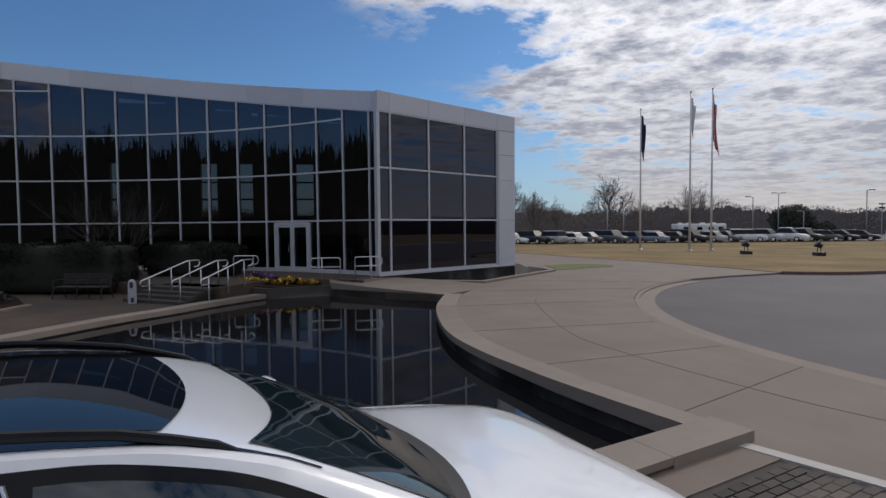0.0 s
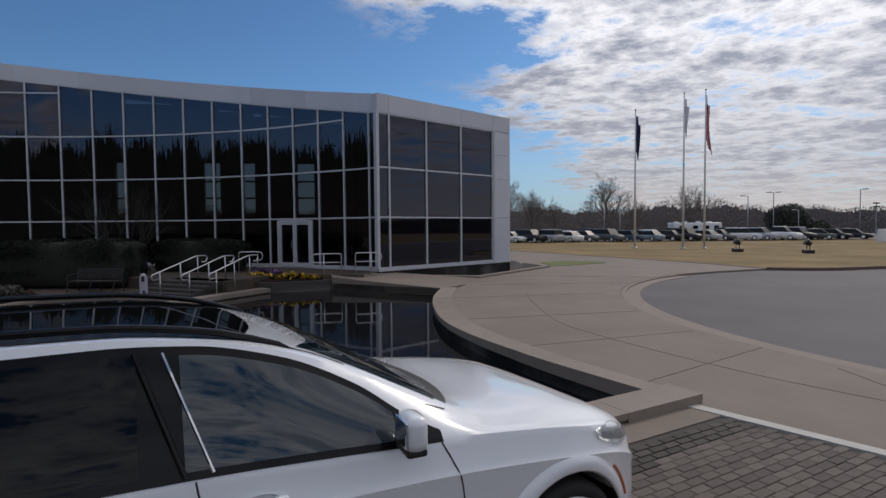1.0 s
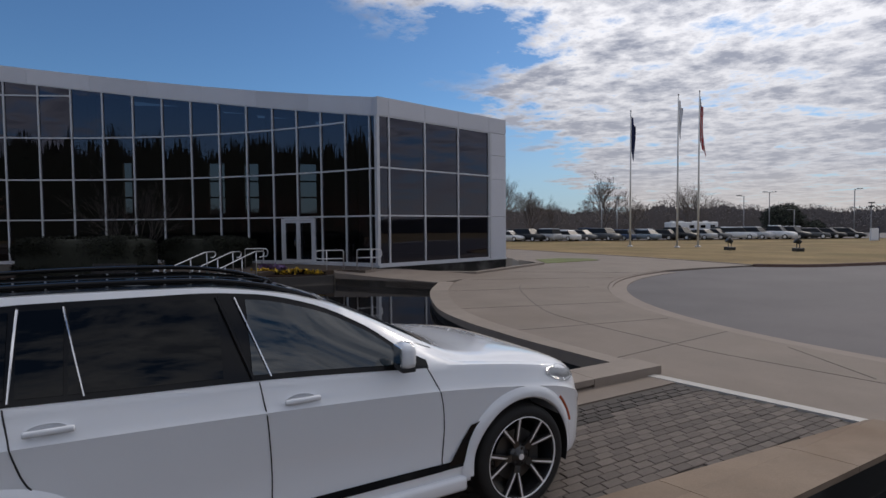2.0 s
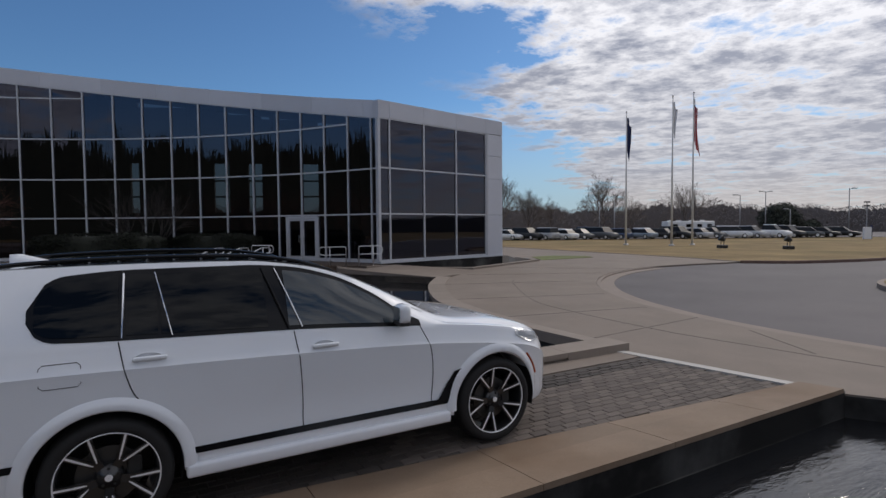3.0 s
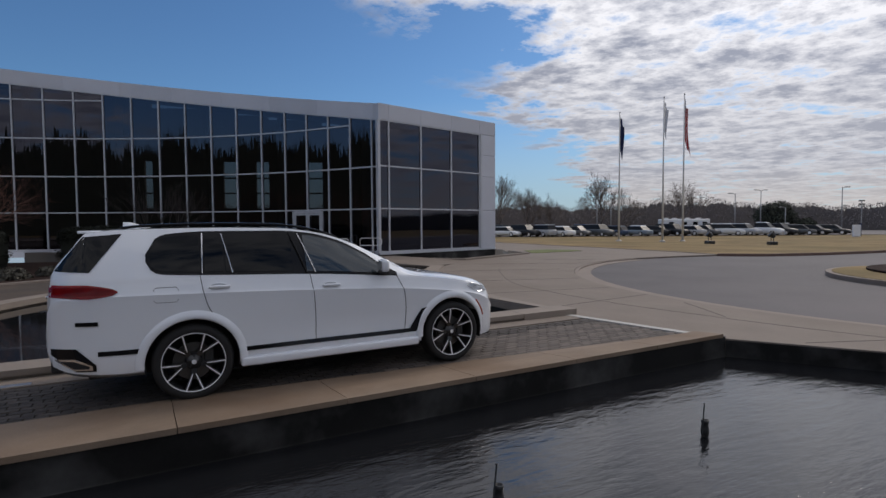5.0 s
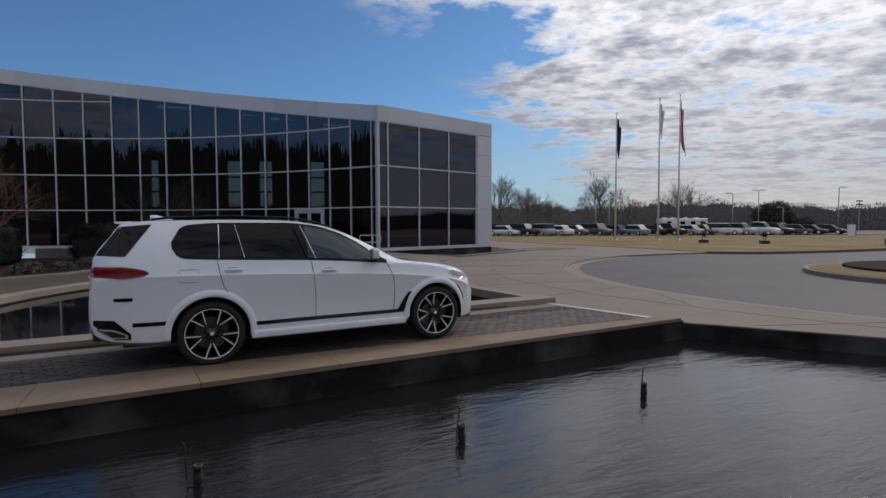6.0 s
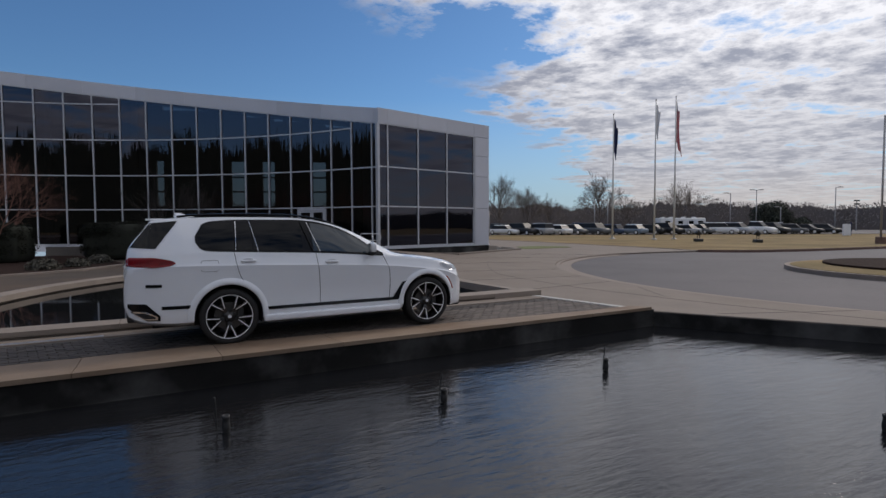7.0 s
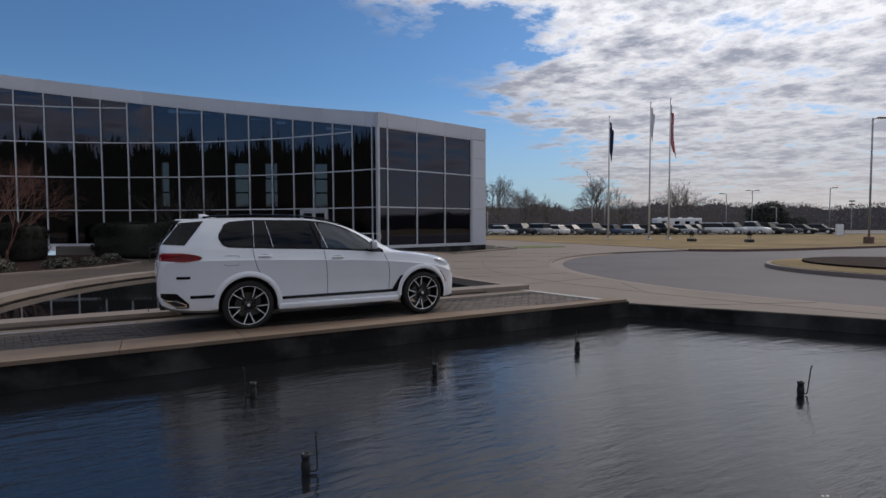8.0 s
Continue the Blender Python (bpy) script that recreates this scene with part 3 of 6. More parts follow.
# near pool
A_EDGE = [(-14, EDGE_A), (7.48, EDGE_A), (9.85, -5.6), (12.2, -10.2), (13.4, -13.5)]
struct("pool_wall", slab([(-14, EDGE_A + 0.004), (7.48, EDGE_A + 0.004), (7.48, EDGE_A + 0.3), (-14, EDGE_A + 0.3)], -1.0, 0.038), M["poolwall"], "black stained concrete wall of the near pool")
wall_run("pool_wall", A_EDGE[1:], -1.0, -0.02, 0.25, "black pool wall below the sidewalk")
struct("pool_wall", slab([(-14, -13.8), (13.6, -13.8), (13.6, -13.5), (-14, -13.5)], -1.0, 0.0), M["poolwall"], "black far wall of the near pool")
struct("pool_wall", slab([(-14.3, -13.8), (-14, -13.8), (-14, EDGE_A), (-14.3, EDGE_A)], -1.0, 0.0), M["poolwall"], "black end wall of the near pool")

def rim_in_y(x):
    """The line where the pavers meet the rim slabs."""
    return -0.87 - 0.075 * max(0.0, x)


# the drive between the pools: slabs of the rim, pavers, kerb
band = struct("drive_edge", slab([(-60, EDGE_A + 0.25), (7.46, EDGE_A + 0.25), (7.40, rim_in_y(7.4)), (0, -0.87), (-60, -0.87)], -0.9, -0.004), M["band"], "tan stained concrete rim of the drive")
x0 = -13.9
while x0 < 7.3:
    x1 = min(x0 + 1.52, 7.50)
    part("slab", slab([(x0 + 0.004, EDGE_A - 0.03), (x1 - 0.004, EDGE_A - 0.03), (x1 - 0.004, EDGE_A + 0.46), (x0 + 0.004, EDGE_A + 0.46)], 0.04, 0, zs=[0.094, 0.094, 0.055, 0.055]), M["band"], band)
    part("slab", slab([(x0 + 0.004, EDGE_A + 0.463), (x1 - 0.004 - (0.10 if x1 > 7.4 else 0), EDGE_A + 0.463), (x1 - 0.004 - (0.16 if x1 > 7.4 else 0), rim_in_y(x1) + 0.005), (x0 + 0.004, rim_in_y(x0) + 0.005)], -0.10, 0, zs=[0.053, 0.053, 0.020, 0.020]), M["band"], band)
    x0 = x1
struct("drive_bed", slab([(-60, -0.875), (0, -0.875), (7.28, rim_in_y(7.28) - 0.005), (6.90, 0.56), (-60, 0.56)], -0.6, -0.012), M["sand"], "dark sand bed of the pavers")
struct("drive_edge", slab([(-60, 0.56), (6.90, 0.56), (6.82, LEDGE + 0.05), (-60, LEDGE + 0.05)], -0.6, 0.004), M["concrete"], "tan concrete strip beside the kerb")
struct("trim", slab([(6.82, LEDGE + 0.04), (6.98, LEDGE + 0.04), (7.46, -1.42), (7.30, -1.42)], -0.3, 0.012), M["white_line"], "pale stone strip across the drive")
ledge = struct("ledge", slab([(-60, LEDGE + 0.05), (7.0, LEDGE + 0.05), (7.0, LEDGE + 0.48), (-60, LEDGE + 0.48)], -1.0, 0.06), M["coping"], "raised concrete kerb between drive and pool")
x0 = -14.0
while x0 < 7.0:
    x1 = min(x0 + 1.8, 7.12)
    bm = slab([(x0 + 0.004, LEDGE), (x1 - 0.004, LEDGE), (x1 - 0.004, LEDGE + 0.51), (x0 + 0.004, LEDGE + 0.51)], 0.045 if x1 < 7.1 else -0.05, 0.12)
    part("coping_stone", bm, M["coping"], ledge)
    x0 = x1
struct("drain", slab([(-14, 0.60), (-1.6, 0.60), (-1.6, 0.70), (-14, 0.70)], -0.2, 0.010), M["steel"], "narrow steel drain grate along the kerb")

# terrace, entrance platform, walk, stairs
FAC_C, FAC_R = Vector((-15.235, 5.919)), 28.484        # centre and radius of the curved glass front
FAC_A0, FAC_A1 = 26.08, 100.0
front = arc(FAC_C, FAC_R, FAC_A0, FAC_A1, 40)
U, V = Vector((0.8, 0.6)), Vector((0.6, -0.8))          # up the stairs, and across them
S0 = Vector((1.2, 18.6))
terr = TERRACE_EDGE + [(5.62, 18.2), (5.0, 21.0), (0, 27.5), (-20, 34.0), (-60, 34), (-60, 1.5)]
struct("terrace", slab(terr, -0.9, -0.13), M["terrace"], "tan and brown terrace beside the pool, paving darkened for shade")
top0 = S0 + U * 1.45
platform = [tuple(top0 + V * 2.5), (5.75, 19.3), (7.95, 18.2), (9.0, 17.2), tuple(C0 - ALONG * 0.05)] + [(FAC_C + (Vector(p) - FAC_C) * 0.999)[:] for p in front[1:26]] + [(-3.2, 27.0), tuple(top0 - V * 0.5)]
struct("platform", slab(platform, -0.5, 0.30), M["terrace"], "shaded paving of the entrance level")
walkp = WALK_W + [(7.95, 18.2), (9.0, 17.2), tuple(C0 + ALONG * 0.6 - BACK * 0.4), (11.6, 18.0), (13.9, 16.0), (12.2, 14.3)]
struct("entrance_walk", slab(walkp, -0.6, 0, zs=[0.0, 0.10, 0.22, 0.30, 0.30, 0.24, 0.16, 0.004, 0.002]), M["concrete"], "concrete walk rising to the entrance")
struct("pool_kerb", slab([(11.3, 18.15), (13.75, 15.85), (20.1, 18.7), (POOL_C[3][0] + 0.3, POOL_C[3][1]), POOL_C[3], (19.9, 19.0), (13.9, 16.25), (11.55, 18.35)], -0.8, 0.09), M["coping"], "low kerb round the building pool")
for k in range(4):
    bm = bmesh.new()
    a, b = S0 + U * (0.33 * k), S0 + U * 2.2
    slab([tuple(a - V * 0.45), tuple(a + V * 2.2), tuple(b + V * 2.2), tuple(b - V * 0.45)], -0.5, -0.13 + 0.1075 * (k + 1), bm)
    struct("step", bm, M["step"], "dark stone entrance step")
planter = struct("planter", slab([(5.55, 18.05), (7.85, 17.85), (7.95, 18.3), (5.75, 19.6), (3.6, 20.9), (3.4, 20.4)], -0.9, 0.10), M["step"], "dark stone planter wall at the pool")
struct("planter_soil", slab([(5.62, 18.25), (7.6, 18.05), (7.4, 18.6), (5.7, 19.6), (4.1, 20.6)], 0.0, 0.14), M["mulch"], "dark mulch in the planter")
# grass and island
struct("grass_patch", slab([(20.6, 19.1), (24.9, 19.3), (25.6, 20.6), (24.2, 22.2), (22.2, 22.0)], -0.1, 0.02), M["green"], "small green grass patch beside the building")
ISLAND = (23.2, -1.4)
struct("kerb", slab(arc(ISLAND, 4.9, 0, 354, 59), -0.3, 0.07), M["kerb"], "round tan concrete kerb of the traffic island")
struct("island_lawn", slab(arc(ISLAND, 4.72, 0, 354, 59), -0.2, 0.085), M["lawn"], "tan dormant grass on the traffic island")
struct("island_bed", slab(arc((24.2, -1.0), 3.75, 0, 350, 40), 0.0, 0.16), M["mulch"], "dark mulch bed on the island")
struct("parking", slab([(34, 64), (45, 57), (96, 27.5), (128, 9), (150, 40), (110, 75), (60, 95), (40, 95)], -0.2, 0.0), M["asphalt"], "pale grey asphalt of the distant car park")


# ---- the building ----
def top_z(p):
    return 7.95 + 0.17 * max(0.0, (Vector(p[:2]) - C0).dot(BACK))


BASE = 0.40
ROWS = [BASE, 2.65, 4.82, 7.08, 9.34]
PITCH = 1.615
FASC = 0.80


def on_front(s):
    """A point of the curved front, s metres along it from the corner, with its outward normal and bearing."""
    a = radians(FAC_A0) + s / FAC_R
    n = Vector((-math.cos(a), -math.sin(a)))
    return FAC_C - n * FAC_R, n, math.degrees(a) + 90


def bar(p, q, w, d):
    """A rectangular bar from p to q, w wide and d deep along the plan normal to its run."""
    bm = bmesh.new()
    p, q = Vector(p), Vector(q)
    run = q - p
    m = Matrix.Translation((p + q) / 2) @ run.to_track_quat("X", "Z").to_matrix().to_4x4()
    return box(bm, (0, 0, 0), (run.length, d, w), m=m)


def wall_glazing(wall, pos, stops, tops, rows, gap=0.03):
    """Mullions, transoms and panes of a glass wall. pos(s): plan point, outward normal, bearing."""
    for i, s in enumerate(stops):
        p, n, rz = pos(s)
        t = tops(p) - FASC + 0.02
        bm = box(bmesh.new(), (p.x - n.x * 0.02, p.y - n.y * 0.02, (BASE + t) / 2), (0.075, 0.16, t - BASE), rz)
        part("mullion", bm, M["mullion"], wall)
    for s0, s1 in zip(stops, stops[1:]):
        (p, n, _), (q, m_, _) = pos(s0), pos(s1)
        ta, tb = tops(p) - FASC, tops(q) - FASC
        zs = [z for z in rows if z < min(ta, tb) - 0.25]
        d = (q - p).normalized() * 0.036
        a, b = p + d, q - d
        for z in zs:
            part("transom", bar((*(a - n * 0.01), z), (*(b - m_ * 0.01), z), 0.07 if z > BASE else 0.14, 0.12), M["mullion"], wall)
        part("transom", bar((*(a - n * 0.01), ta - 0.02), (*(b - m_ * 0.01), tb - 0.02), 0.06, 0.11), M["mullion"], wall)
        edges = zs + [None]
        for z0, z1 in zip(edges, edges[1:]):
            bm = bmesh.new()
            c = [(a, z0), (b, z0), (b, tb if z1 is None else z1), (a, ta if z1 is None else z1)]
            f = bm.faces.new([bm.verts.new((*(u - n * 0.01), z)) for u, z in c])
            f.normal_update()
            if f.normal.xy.dot(n) < 0:
                f.normal_flip()
            g = part("pane", bm, M["glass"], wall, turn=False)
            g.visible_shadow = False


STOPS = [0.05, 0.66] + [2.13 + 1.49 * k for k in range(4)] + [8.20 + 1.682 * k for k in range(16)]
wall_curved = thing("wall_curved", label="tall concave glass curtain wall with silver mullions", category="glass wall", kind="structure")
wall_glazing(wall_curved, on_front, STOPS, top_z, ROWS)
wall_south = thing("wall_south", label="straight glass wall with pale aluminium end column", category="glass wall", kind="structure")


def on_south(s):
    p = C0 + ALONG * s
    return p, -BACK, math.degrees(math.atan2(ALONG.y, ALONG.x))


wall_glazing(wall_south, on_south, [0.07, 0.65, 2.78, 5.0, 7.27], lambda p: 7.95, ROWS[:3])
for s, w in ((7.37, 0.12), (0.0, 0.14)):
    p, n, rz = on_south(s)
    part("mullion", box(bmesh.new(), (p.x, p.y, (BASE + 7.15) / 2), (w, 0.2, 7.15 - BASE), rz), M["mullion"], wall_south)
zc = [0.30, 2.65, 4.67, 5.95, 7.15]
for z0, z1 in zip(zc, zc[1:]):
    c = C0 + ALONG * 8.035 + BACK * 0.2
    part("panel", box(bmesh.new(), (c.x, c.y, (z0 + z1) / 2), (1.19, 0.5, z1 - z0 - 0.014), on_south(0)[2], 0.006), M["panel"], wall_south)
# fascia panels
for a, b in zip((0.0, 0.65, 2.78, 5.0, 7.27), (0.65, 2.78, 5.0, 7.27, 8.63)):
    c = C0 + ALONG * ((a + b) / 2) + BACK * 0.16
    part("fascia_panel", box(bmesh.new(), (c.x, c.y, 7.56), (b - a - 0.012, 0.44, 0.79), on_south(0)[2], 0.006), M["panel"], wall_south)
st = [-0.06, 1.1] + [1.1 + 2 * PITCH * k for k in range(1, 11)]
for a, b in zip(st, st[1:]):
    bm = bmesh.new()
    n_ = 5
    loops = []
    for i in range(n_ + 1):
        p, n, _ = on_front(a + 0.006 + (b - a - 0.012) * i / n_)
        t = top_z(p)
        o, q = p + n * 0.06, p - n * 0.35
        loops.append([bm.verts.new((*o, t - FASC)), bm.verts.new((*o, t)), bm.verts.new((*q, t)), bm.verts.new((*q, t - FASC))])
    for A, B in zip(loops, loops[1:]):
        for k in range(4):
            bm.faces.new((A[k], A[(k + 1) % 4], B[(k + 1) % 4], B[k]))
    bm.faces.new(loops[0]), bm.faces.new(loops[-1][::-1])
    part("fascia_panel", bm, M["panel"], wall_curved)
# base course below the glass
bm = bmesh.new()
fr = [on_front(s)[0] + on_front(s)[1] * 0.05 for s in [0.0] + STOPS[1:]]
slab([tuple(p) for p in fr] + [tuple(on_front(s)[0] - on_front(s)[1] * 0.2) for s in ([0.0] + STOPS[1:])[::-1]], 0.0, BASE - 0.06, bm)
struct("baseboard", bm, M["panel"], "pale base course below the glass")
c = C0 + ALONG * 4.32 + BACK * 0.1
struct("baseboard", box(bmesh.new(), (c.x, c.y, -0.30), (8.60, 0.30, 1.16), on_south(0)[2]), M["poolwall"], "dark base wall below the straight glass")
struct("sill", box(bmesh.new(), (c.x, c.y, 0.335), (8.64, 0.40, 0.09), on_south(0)[2], 0.008), M["mullion"], "pale sill below the straight glass")
# shell: roof, ceiling, side and back walls with tall windows, floor, columns
F2 = [on_front(s)[0] - on_front(s)[1] * 0.3 for s in ([0.2] + STOPS[1:])]
B1, B2 = E0 + BACK * 15, Vector((-22.0, 50.0))
shell = [tuple(p) for p in F2] + [tuple(B2), tuple(B1), tuple(E0 - ALONG * 0.3 + BACK * 0.3)]
bm = bmesh.new()
tv, bv = [bm.verts.new((*p, top_z(p) - 0.04)) for p in shell], [bm.verts.new((*p, top_z(p) - FASC + 0.1)) for p in shell]
bm.faces.new(tv), bm.faces.new(bv[::-1])
for i in range(len(shell)):
    j = (i + 1) % len(shell)
    bm.faces.new((tv[i], bv[i], bv[j], tv[j]))
bmesh.ops.triangulate(bm, faces=bm.faces[:])
struct("ceiling", bm, M["ceilingm"], "sloping roof and ceiling of the lobby")
struct("floor", slab([tuple(p) for p in shell], 0.1, BASE - 0.03), M["floor"], "dark polished lobby floor")
side = (E0 + BACK * 7.6)
we = [tuple(E0 + BACK * 0.3), tuple(E0 + BACK * 15), tuple(E0 - ALONG * 0.28 + BACK * 15), tuple(E0 - ALONG * 0.28 + BACK * 0.3)]
struct("wall_east", slab(we, 0.0, 0, zs=[top_z(p) - 0.02 for p in we]), M["panel"], "pale aluminium side wall")
run = B2 - B1
L_, dirb = run.length, run.normalized()
back = thing("wall_north", label="dim plaster back wall with tall window openings", category="wall", kind="structure")
cuts = [(s, s + w) for s, w in ((3.0, 1.2), (7.2, 1.0), (9.6, 1.1), (16.0, 0.6))]
edges = [0.0] + [v for c_ in cuts for v in c_] + [L_]
rzb = math.degrees(math.atan2(dirb.y, dirb.x))
for a, b in zip(edges[::2], edges[1::2]):
    m_ = B1 + dirb * ((a + b) / 2)
    part("wall_panel", box(bmesh.new(), (m_.x, m_.y, (top_z(m_) - 0.7) / 2), (b - a, 0.3, top_z(m_) - 0.9), rzb), M["inside"], back)
for a, b in cuts:
    m_ = B1 + dirb * ((a + b) / 2)
    part("wall_panel", box(bmesh.new(), (m_.x, m_.y, 1.7), (b - a, 0.3, 3.0), rzb), M["inside"], back)
    part("wall_panel", box(bmesh.new(), (m_.x, m_.y, (6.6 + top_z(m_)) / 2), (b - a, 0.3, top_z(m_) - 7.2), rzb), M["inside"], back)
    for z in (4.4, 5.6):
        part("window_bar", box(bmesh.new(), (m_.x, m_.y, z), (b - a, 0.08, 0.12), rzb), M["black"], back)
q = F2[-1]
mid = (q + B2) / 2
struct("wall_west", box(bmesh.new(), (mid.x, mid.y, 5.6), ((B2 - q).length, 0.3, 10.6), math.degrees(math.atan2((B2 - q).y, (B2 - q).x))), M["inside"], "plain end wall of the lobby")
for s in (4.0, 9.0, 14.0, 19.0, 24.0, 29.0):
    p, n, _ = on_front(s)
    p = p - n * 3.2
    bm = bmesh.new()
    lathe(bm, [(0.30, 0.37), (0.30, 0.42), (0.24, 0.45), (0.24, top_z(p) - FASC + 0.05)], 16, "Z", (p.x, p.y, 0))
    tagged(struct("column", bm, M["inside"], "round plaster lobby column", True), group="lobby columns")

# entrance door in the curved front
p, n, rz = on_front(5.08)
door = thing("door_1", (p.x + n.x * 0.07, p.y + n.y * 0.07, BASE - 0.06), "white framed glass double entrance door", "door", kind="structure", rz=rz + 180)
for sx in (-1, 1):
    part("stile", box(bmesh.new(), (sx * 0.98, 0, 1.12), (0.12, 0.09, 2.24), bevel=0.008), M["mullion"], door)
    leaf = part("door_leaf", box(bmesh.new(), (sx * 0.46, 0.0, 0.11), (0.90, 0.05, 0.20)), M["mullion"], door)
    part("rail", box(bmesh.new(), (sx * 0.46, 0, 2.08), (0.90, 0.05, 0.10)), M["mullion"], door)
    for e_ in (0.06, 0.86):
        part("stile", box(bmesh.new(), (sx * e_, 0.0, 1.12), (0.10, 0.055, 1.84)), M["mullion"], door)
    bm = bmesh.new()
    tube(bm, [(sx * 0.15, -0.06, 0.85), (sx * 0.15, -0.09, 0.90), (sx * 0.15, -0.09, 1.2), (sx * 0.15, -0.06, 1.25)], 0.014)
    part("door_handle", bm, M["chrome"], door)
part("head", box(bmesh.new(), (0, 0, 2.2), (1.84, 0.09, 0.12)), M["mullion"], door)

# planting bed along the front
struct("planting_bed", slab([(-26, 14.8), (-6.2, 14.8), (-3.4, 16.6), (-1.8, 19.4), (-2.4, 22.0), (-4.5, 28.5), (-14, 32.0), (-26, 32.5)], -0.3, -0.09), M["mulch"], "dark shaded planting bed along the glass front")
struct("trim", slab([(-26, 14.6), (-6.1, 14.6), (-3.2, 16.4), (-1.6, 19.3), (-1.8, 19.4), (-3.4, 16.6), (-6.2, 14.8), (-26, 14.8)], -0.3, -0.06), M["kerb"], "low concrete edging of the planting bed")


# ---- the white car: rear axle at x = 0, nose towards +x ----
CAR_TOP = [(-1.28, 0.86), (-1.255, 1.18), (-1.22, 1.36), (-1.05, 1.595), (-0.93, 1.745), (-0.6, 1.778), (0.2, 1.791), (0.9, 1.782), (1.4, 1.725), (1.75, 1.635), (2.0, 1.53), (2.3, 1.385), (2.62, 1.22), (2.8, 1.18), (3.1, 1.15), (3.45, 1.09), (3.72, 1.0), (3.86, 0.86), (3.93, 0.66)]
CAR_BELT = [(-1.28, 0.76), (-1.255, 1.08), (-1.20, 1.25), (-0.6, 1.305), (0.3, 1.285), (1.3, 1.245), (2.3, 1.185), (2.72, 1.14), (3.1, 1.09), (3.45, 1.02), (3.72, 0.90), (3.86, 0.76), (3.93, 0.58)]
CAR_LOW = [(-1.28, 0.56), (-1.22, 0.41), (-1.02, 0.335), (-0.6, 0.30), (0.5, 0.29), (2.6, 0.28), (3.5, 0.25), (3.86, 0.27), (3.93, 0.36)]
CAR_W = [(-1.28, 0.62), (-1.25, 0.70), (-1.15, 0.80), (-1.0, 0.885), (-0.8, 0.945), (-0.5, 0.982), (0.2, 0.99), (1.3, 0.985), (2.4, 0.985), (3.1, 0.985), (3.45, 0.955), (3.7, 0.88), (3.86, 0.76), (3.93, 0.62)]
CAR_R = [(-1.28, 0.54), (-1.22, 0.63), (-0.92, 0.655), (-0.5, 0.685), (0.5, 0.70), (1.4, 0.685), (1.75, 0.685), (2.1, 0.735), (2.5, 0.815), (2.72, 0.85), (3.45, 0.83), (3.72, 0.75), (3.93, 0.5)]
CAR_DROP = [(-1.28, 0.03), (-0.92, 0.014), (-0.6, 0.010), (0.9, 0.006), (1.4, 0.010), (1.75, 0.028), (2.0, 0.05), (2.3, 0.07), (2.62, 0.055), (3.2, 0.05), (3.93, 0.03)]


def car_section(x):
    """Half the outline across the car at x, from the floor's middle to the roof's middle."""
    T, B, Z, W, R, D = (curve(t, x) for t in (CAR_TOP, CAR_BELT, CAR_LOW, CAR_W, CAR_R, CAR_DROP))
    zr = max(T - D, B + 0.01)
    h = B - Z
    lower = 0.035 * max(0.0, 1 - ((x - 1.55) / 1.3) ** 2)       # hollow of the doors above the sill
    pts = [(0, Z), (W - 0.13, Z), (W - 0.035, Z + 0.05 * h), (W - 0.012, Z + 0.16 * h), (W - 0.012 - lower, Z + 0.27 * h), (W - lower * 0.6, Z + 0.50 * h), (W - 0.004, Z + 0.72 * h), (W + 0.005, Z + 0.815 * h), (W - 0.020, Z + 0.855 * h), (W - 0.034, Z + 0.955 * h), (W - 0.05, B)]
    for k in (0.25, 0.5, 0.75):
        bulge = 0.018 * math.sin(math.pi * k)
        pts.append((W - 0.05 + (R - W + 0.05) * k + bulge, B + (zr - B) * k))
    pts += [(R, zr), (R - 0.045, zr + (T - zr) * 0.45), (R * 0.78, zr + (T - zr) * 0.80), (R * 0.45, zr + (T - zr) * 0.96), (0, T)]
    return pts


def side_y(x, z):
    """Half-width of the car's side at x and height z."""
    s = car_section(x)[2:15]
    for (a, z0), (b, z1) in zip(s, s[1:]):
        if z0 <= z <= z1:
            return a + (b - a) * (z - z0) / max(1e-6, z1 - z0)
    return s[-1][0] if z > s[-1][1] else s[0][0]


def top_at(x, y):
    """Height of the car's upper surface at x and half-width y."""
    s = car_section(x)[10:]
    y = abs(y)
    for (a, z0), (b, z1) in zip(s, s[1:]):
        if b <= y <= a:
            return z0 + (z1 - z0) * (a - y) / max(1e-6, a - b)
    return s[0][1]


car = thing("sport_utility_vehicle", (0, 0, 0), "glossy white sport utility vehicle parked on the paver drive", "car")
CAR_G = 0.012


